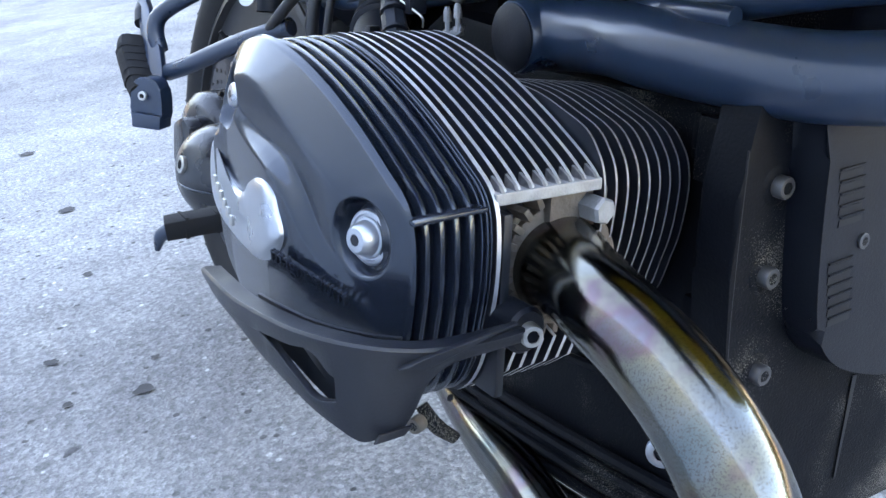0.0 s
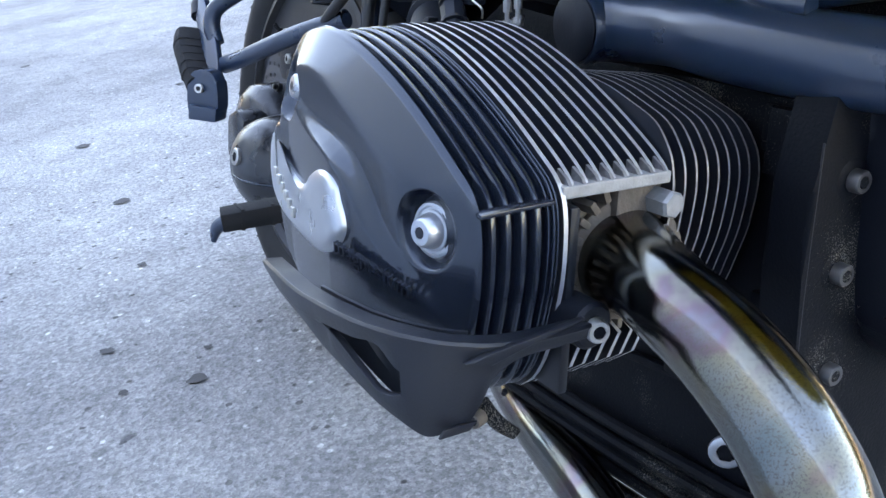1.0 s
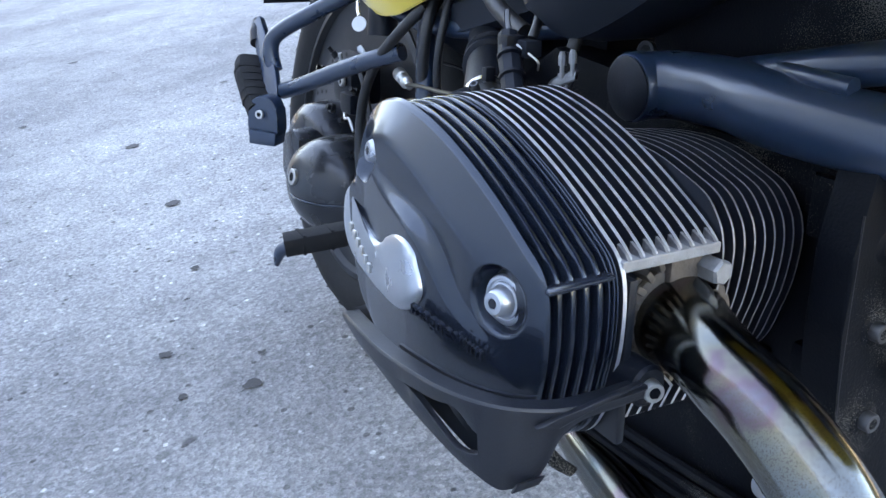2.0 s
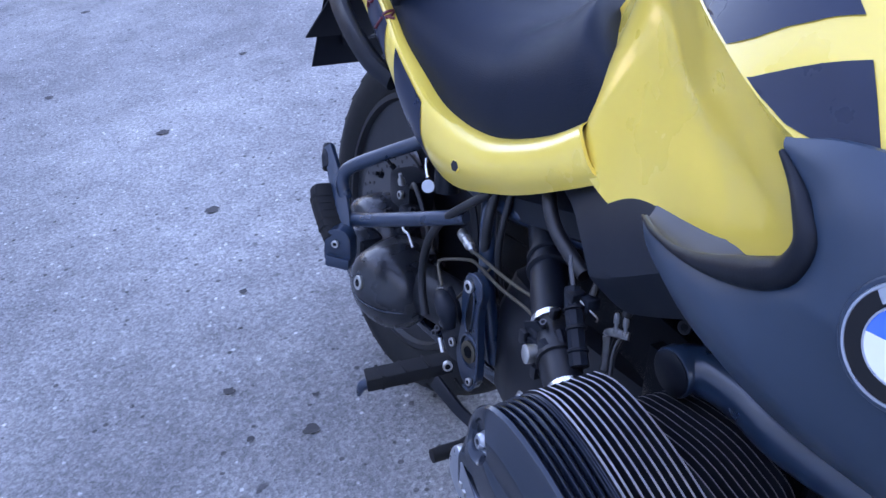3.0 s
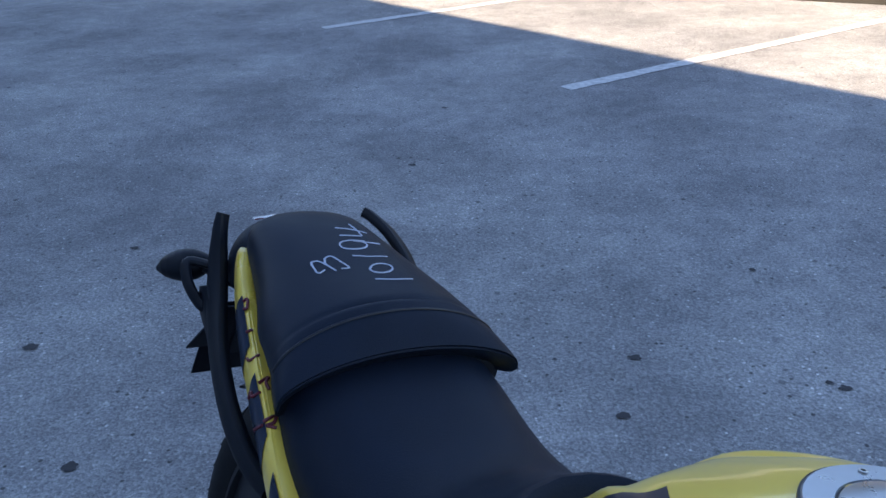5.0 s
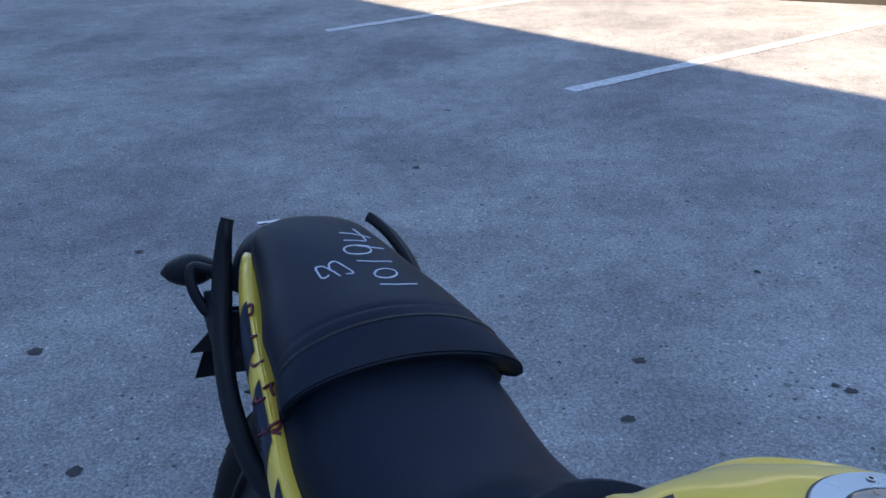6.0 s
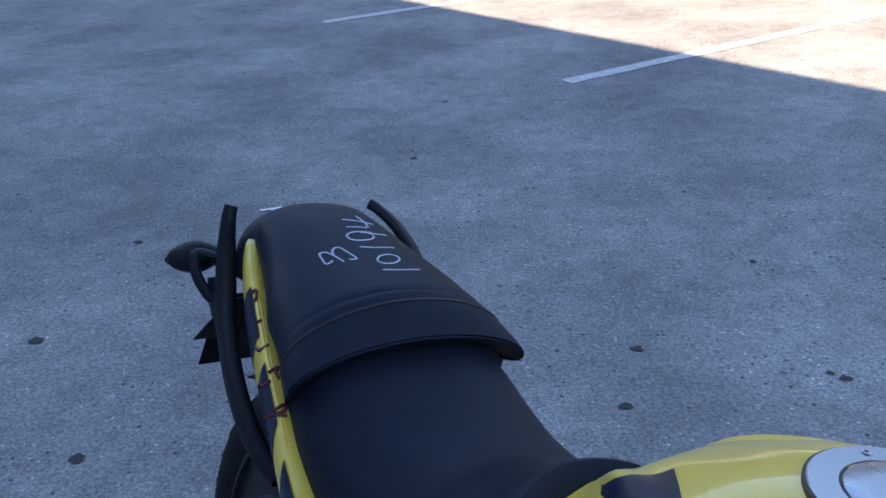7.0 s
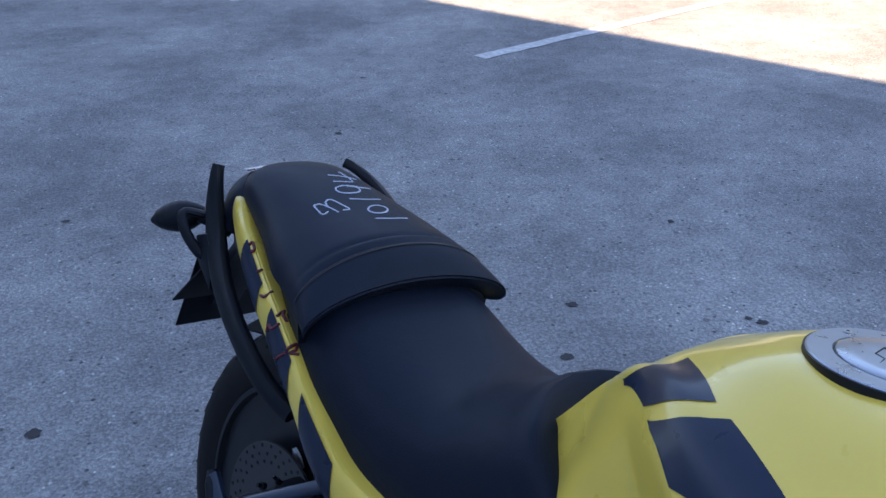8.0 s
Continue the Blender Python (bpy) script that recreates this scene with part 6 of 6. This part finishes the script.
def build_seats():
    rider = [(0.050, 0.150, 0.745, 0.812, 0.0), (0.0, 0.158, 0.733, 0.814, 0.0), (-0.06, 0.167, 0.704, 0.796, 0.0), (-0.12, 0.169, 0.673, 0.779, 0.0), (-0.18, 0.168, 0.648, 0.768, -0.006), (-0.235, 0.165, 0.644, 0.766, -0.022), (-0.275, 0.160, 0.654, 0.772, -0.045), (-0.310, 0.157, 0.668, 0.789, -0.066),
             (-0.338, 0.155, 0.683, 0.807, -0.082), (-0.354, 0.154, 0.697, 0.825, -0.091), (-0.365, 0.153, 0.708, 0.837, -0.097), (-0.373, 0.152, 0.718, 0.8410, -0.100), (-0.379, 0.150, 0.728, 0.838, -0.101), (-0.382, 0.147, 0.740, 0.829, -0.101), (-0.380, 0.143, 0.746, 0.812, -0.099), (-0.376, 0.138, 0.748, 0.790, -0.096)]
    rings = table_rings(rider, 84, 3.2)
    part("rider_seat", shell(rings, 0.006, direction=(0, 0, -1)), SEAT_VINYL, bike, "black vinyl rider seat, dished")
    pill = [(0.030, 0.150, 0.772, 0.800, -0.010), (-0.005, 0.165, 0.773, 0.806, -0.012), (-0.022, 0.175, 0.776, 0.815, -0.014), (-0.032, 0.181, 0.780, 0.830, -0.014), (-0.034, 0.183, 0.786, 0.846, -0.013), (-0.026, 0.181, 0.791, 0.861, -0.012), (-0.010, 0.176, 0.795, 0.871, -0.010), (0.002, 0.172, 0.798, 0.8762, -0.008), (0.008, 0.170, 0.799, 0.8745, -0.007), (0.015, 0.168, 0.801, 0.8785, -0.006),
            (0.06, 0.159, 0.808, 0.8830, -0.004), (0.10, 0.151, 0.814, 0.887, 0.0), (0.17, 0.127, 0.828, 0.896, 0.0),
            (0.24, 0.110, 0.845, 0.904, 0.0), (0.295, 0.100, 0.858, 0.905, -0.01), (0.328, 0.090, 0.864, 0.897, -0.02), (0.345, 0.076, 0.866, 0.880, -0.02)]
    rings = table_rings(pill, 110, lambda y: 2.0 + 0.6 * smooth01(-0.01, 0.22, y))
    b = part("pillion_seat", shell(rings, 0.005, direction=(0, 0, -1)), SEAT_VINYL, bike, "black vinyl pillion seat with chalk writing")
    under = [[V(x, y, z) for x, z in ((-w, ze - 0.034), (-w * 1.02, ze - 0.004), (-w * 0.96, ze + 0.010), (w * 0.96, ze + 0.010), (w * 1.02, ze - 0.004), (w, ze - 0.034))] for y, w, ze in ((-0.018, 0.170, 0.788), (0.02, 0.160, 0.797), (0.10, 0.132, 0.812), (0.20, 0.104, 0.834), (0.30, 0.084, 0.858))]
    part("seat_base", loft(under), BLACK_PLASTIC, b, "black plastic base under the cushion")
    # the welt that runs across the cushion
    for y0, r, mat in ((0.008, 0.0020, FIN_BLACK), (0.026, 0.0009, FIN_BLACK)):
        ring = min(rings, key=lambda q: abs(q[15].y - y0))
        part("welt", tube([ring[k] + V(0, 0, 0.0002) for k in range(1, 30)], r, 60, 8), mat, b)
    hump = [seat_ring(y, w, 0.790, z, lean, 2.8) for y, w, z, lean in ((0.270, 0.100, 0.868, 0.0), (0.300, 0.111, 0.878, -0.006), (0.330, 0.114, 0.884, -0.016), (0.355, 0.113, 0.882, -0.024), (0.375, 0.108, 0.872, -0.030), (0.388, 0.099, 0.852, -0.034), (0.394, 0.088, 0.824, -0.036))]
    part("rear_panel", loft(hump, closed=False), SEAT_VINYL, b, "black rounded panel behind the cushion")
    tag = part("maker_tag", prism([(-0.020, -0.007), (0.018, -0.007), (0.020, 0.007), (-0.018, 0.007)], (-0.048, 0.352, 0.8805), (1, 0, 0.10), (0, 1, -0.18), 0.002, 0.0006), WHITE_PAINT, b, "small white and red tag")
    part("red_edge", prism([(-0.020, -0.010), (-0.006, -0.010), (-0.006, -0.0072), (-0.020, -0.0072)], (-0.048, 0.352, 0.8805), (1, 0, 0.10), (0, 1, -0.18), 0.002, 0.0006), RED_INK, tag)
    # chalk writing, drawn from the bike's right
    tree = BVHTree.FromPolygons([v.co for v in b.data.vertices], [p.vertices for p in b.data.polygons])
    rnd = random.Random(7)
    glyphs = [[(0.0064, 0.0793), (0.0349, 0.076), (0.0676, 0.0791)],
              [(0.0129, 0.1094), (0.0233, 0.1188), (0.0382, 0.1221), (0.05, 0.1175), (0.0492, 0.1074), (0.038, 0.0987), (0.0233, 0.0957), (0.0132, 0.1012), (0.0129, 0.1094)],
              [(0.0042, 0.1469), (0.0177, 0.1444), (0.0309, 0.1424), (0.0603, 0.1439)],
              [(0.0449, 0.1887), (0.0242, 0.1916), (0.0075, 0.1885), (-0.0011, 0.1803), (0.0004, 0.1697), (0.0169, 0.1651), (0.0347, 0.1686), (0.0433, 0.1778), (0.039, 0.1866), (0.0233, 0.1898), (0.048, 0.1853), (0.0697, 0.1856)],
              [(0.0157, 0.2318), (0.0395, 0.2268), (0.0635, 0.2197)], [(0.046, 0.2461), (0.0497, 0.2276), (0.0494, 0.2072)], [(0.0112, 0.208), (0.0294, 0.2061), (0.0464, 0.2051)],
              [(-0.0519, 0.1199), (-0.0633, 0.1164), (-0.0637, 0.1349), (-0.0612, 0.1446), (-0.051, 0.1431), (-0.0435, 0.1291), (-0.0381, 0.1129)],
              [(-0.0452, 0.1329), (-0.0397, 0.1472), (-0.0285, 0.1506), (-0.0212, 0.134), (-0.0161, 0.1166), (-0.0279, 0.1162)]]
    for g in glyphs:
        path = spline([V(x, y, 0) for x, y in g], 40)
        hits = []
        for p in path:
            loc, nor, _, _ = tree.ray_cast(V(p.x + rnd.uniform(-0.0004, 0.0004), p.y, 1.2), V(0, 0, -1))
            hits.append(loc + V(0, 0, 0.0003))
        part("chalk_stroke", tube(hits, 0.0016, 48, 6, flat=0.5), CHALK, b, "white chalk stroke", smooth=False)


build_seats()


# ---- tail: grab rails, indicator, plate carrier ----
def build_tail():
    rail = ribbon([(-0.119, 0.345, 0.893), (-0.124, 0.340, 0.872), (-0.129, 0.328, 0.825), (-0.138, 0.296, 0.775), (-0.154, 0.240, 0.738), (-0.170, 0.170, 0.712), (-0.181, 0.095, 0.688), (-0.180, 0.030, 0.662), (-0.168, -0.020, 0.645)],
                  [0.0065, 0.0145, 0.0180, 0.0185, 0.018, 0.017, 0.0165, 0.016, 0.015], 0.022, lambda s: V(-0.9, -0.45 + 0.3 * s, 0.15), 54, 0.009)
    part("grab_rail", rail, BLACK_PLASTIC, bike, "thick black pillion grab rail")
    part("rail_bracket", prism([(0.285, 0.70), (0.335, 0.735), (0.345, 0.775), (0.31, 0.79), (0.28, 0.76)], (-0.152, 0, 0), (0, 1, 0), (0, 0, 1), 0.016, 0.004), BLACK_PLASTIC, bike, "black bracket behind the grab rail")
    rail = ribbon([(0.126, 0.346, 0.884), (0.134, 0.330, 0.880), (0.147, 0.285, 0.864), (0.152, 0.225, 0.835), (0.150, 0.165, 0.78), (0.14, 0.12, 0.72)],
                  [0.006, 0.011, 0.012, 0.013, 0.013, 0.012], 0.018, lambda s: V(0.4, 0.2, 1), 36, 0.006)
    part("grab_rail", rail, BLACK_PLASTIC, bike, "thick black pillion grab rail")
    for sgn in (-1, 1):
        m = lambda x, y, z: V(x * -sgn, y, z)
        ind = part("indicator", tube([m(-0.122, 0.377, 0.798), m(-0.132, 0.383, 0.796), m(-0.146, 0.392, 0.792), m(-0.162, 0.403, 0.787), m(-0.176, 0.413, 0.782), m(-0.186, 0.420, 0.778), m(-0.191, 0.4235, 0.776), m(-0.193, 0.425, 0.775)], [0.012, 0.019, 0.0245, 0.0265, 0.0255, 0.0220, 0.0160, 0.004], 48, 28), BLACK_PLASTIC, bike, "black turn indicator on a short stalk")
        part("stalk", tube([m(-0.090, 0.34, 0.775), m(-0.12, 0.36, 0.79), m(-0.135, 0.37, 0.797)], 0.010, 10, 12), BLACK_PLASTIC, ind)
        part("loop_bracket", tube([m(-0.128, 0.360, 0.802), m(-0.162, 0.372, 0.806), m(-0.166, 0.350, 0.778), m(-0.150, 0.325, 0.748), m(-0.140, 0.318, 0.760)], 0.0095, 24, 10, flat=0.7), BLACK_PLASTIC, ind)
    tail = part("tail_unit", loft([[V(x, y, z) for x, z in ((-w, z0), (-w, z1), (w, z1), (w, z0))] for y, w, z0, z1 in ((-0.10, 0.13, 0.60, 0.68), (0.05, 0.13, 0.66, 0.73), (0.20, 0.11, 0.71, 0.79), (0.33, 0.09, 0.76, 0.84), (0.40, 0.06, 0.80, 0.84))]), BLACK_PLASTIC, bike, "black tail underside")
    part("plate_arm", ribbon([(-0.0, 0.36, 0.77), (-0.0, 0.45, 0.68), (-0.0, 0.52, 0.56)], [0.04, 0.035, 0.03], 0.02, lambda s: V(0, 0.5, 0.6), 14), BLACK_PLASTIC, tail)
    part("plate_carrier", prism([(-0.112, -0.02), (0.112, -0.02), (0.095, 0.09), (-0.070, 0.10)], (0, 0.500, 0.598), (1, 0, 0), (0, -0.5, 0.86), 0.004, 0.001), BLACK_PLASTIC, tail)
    part("number_plate", prism([(-0.092, -0.10), (0.092, -0.10), (0.092, 0.06), (-0.072, 0.06)], (0, 0.512, 0.610), (1, 0, 0), (0, -0.22, 0.975), 0.003, 0.001), BLACK_PLASTIC, tail, "dark back of the number plate")


build_tail()
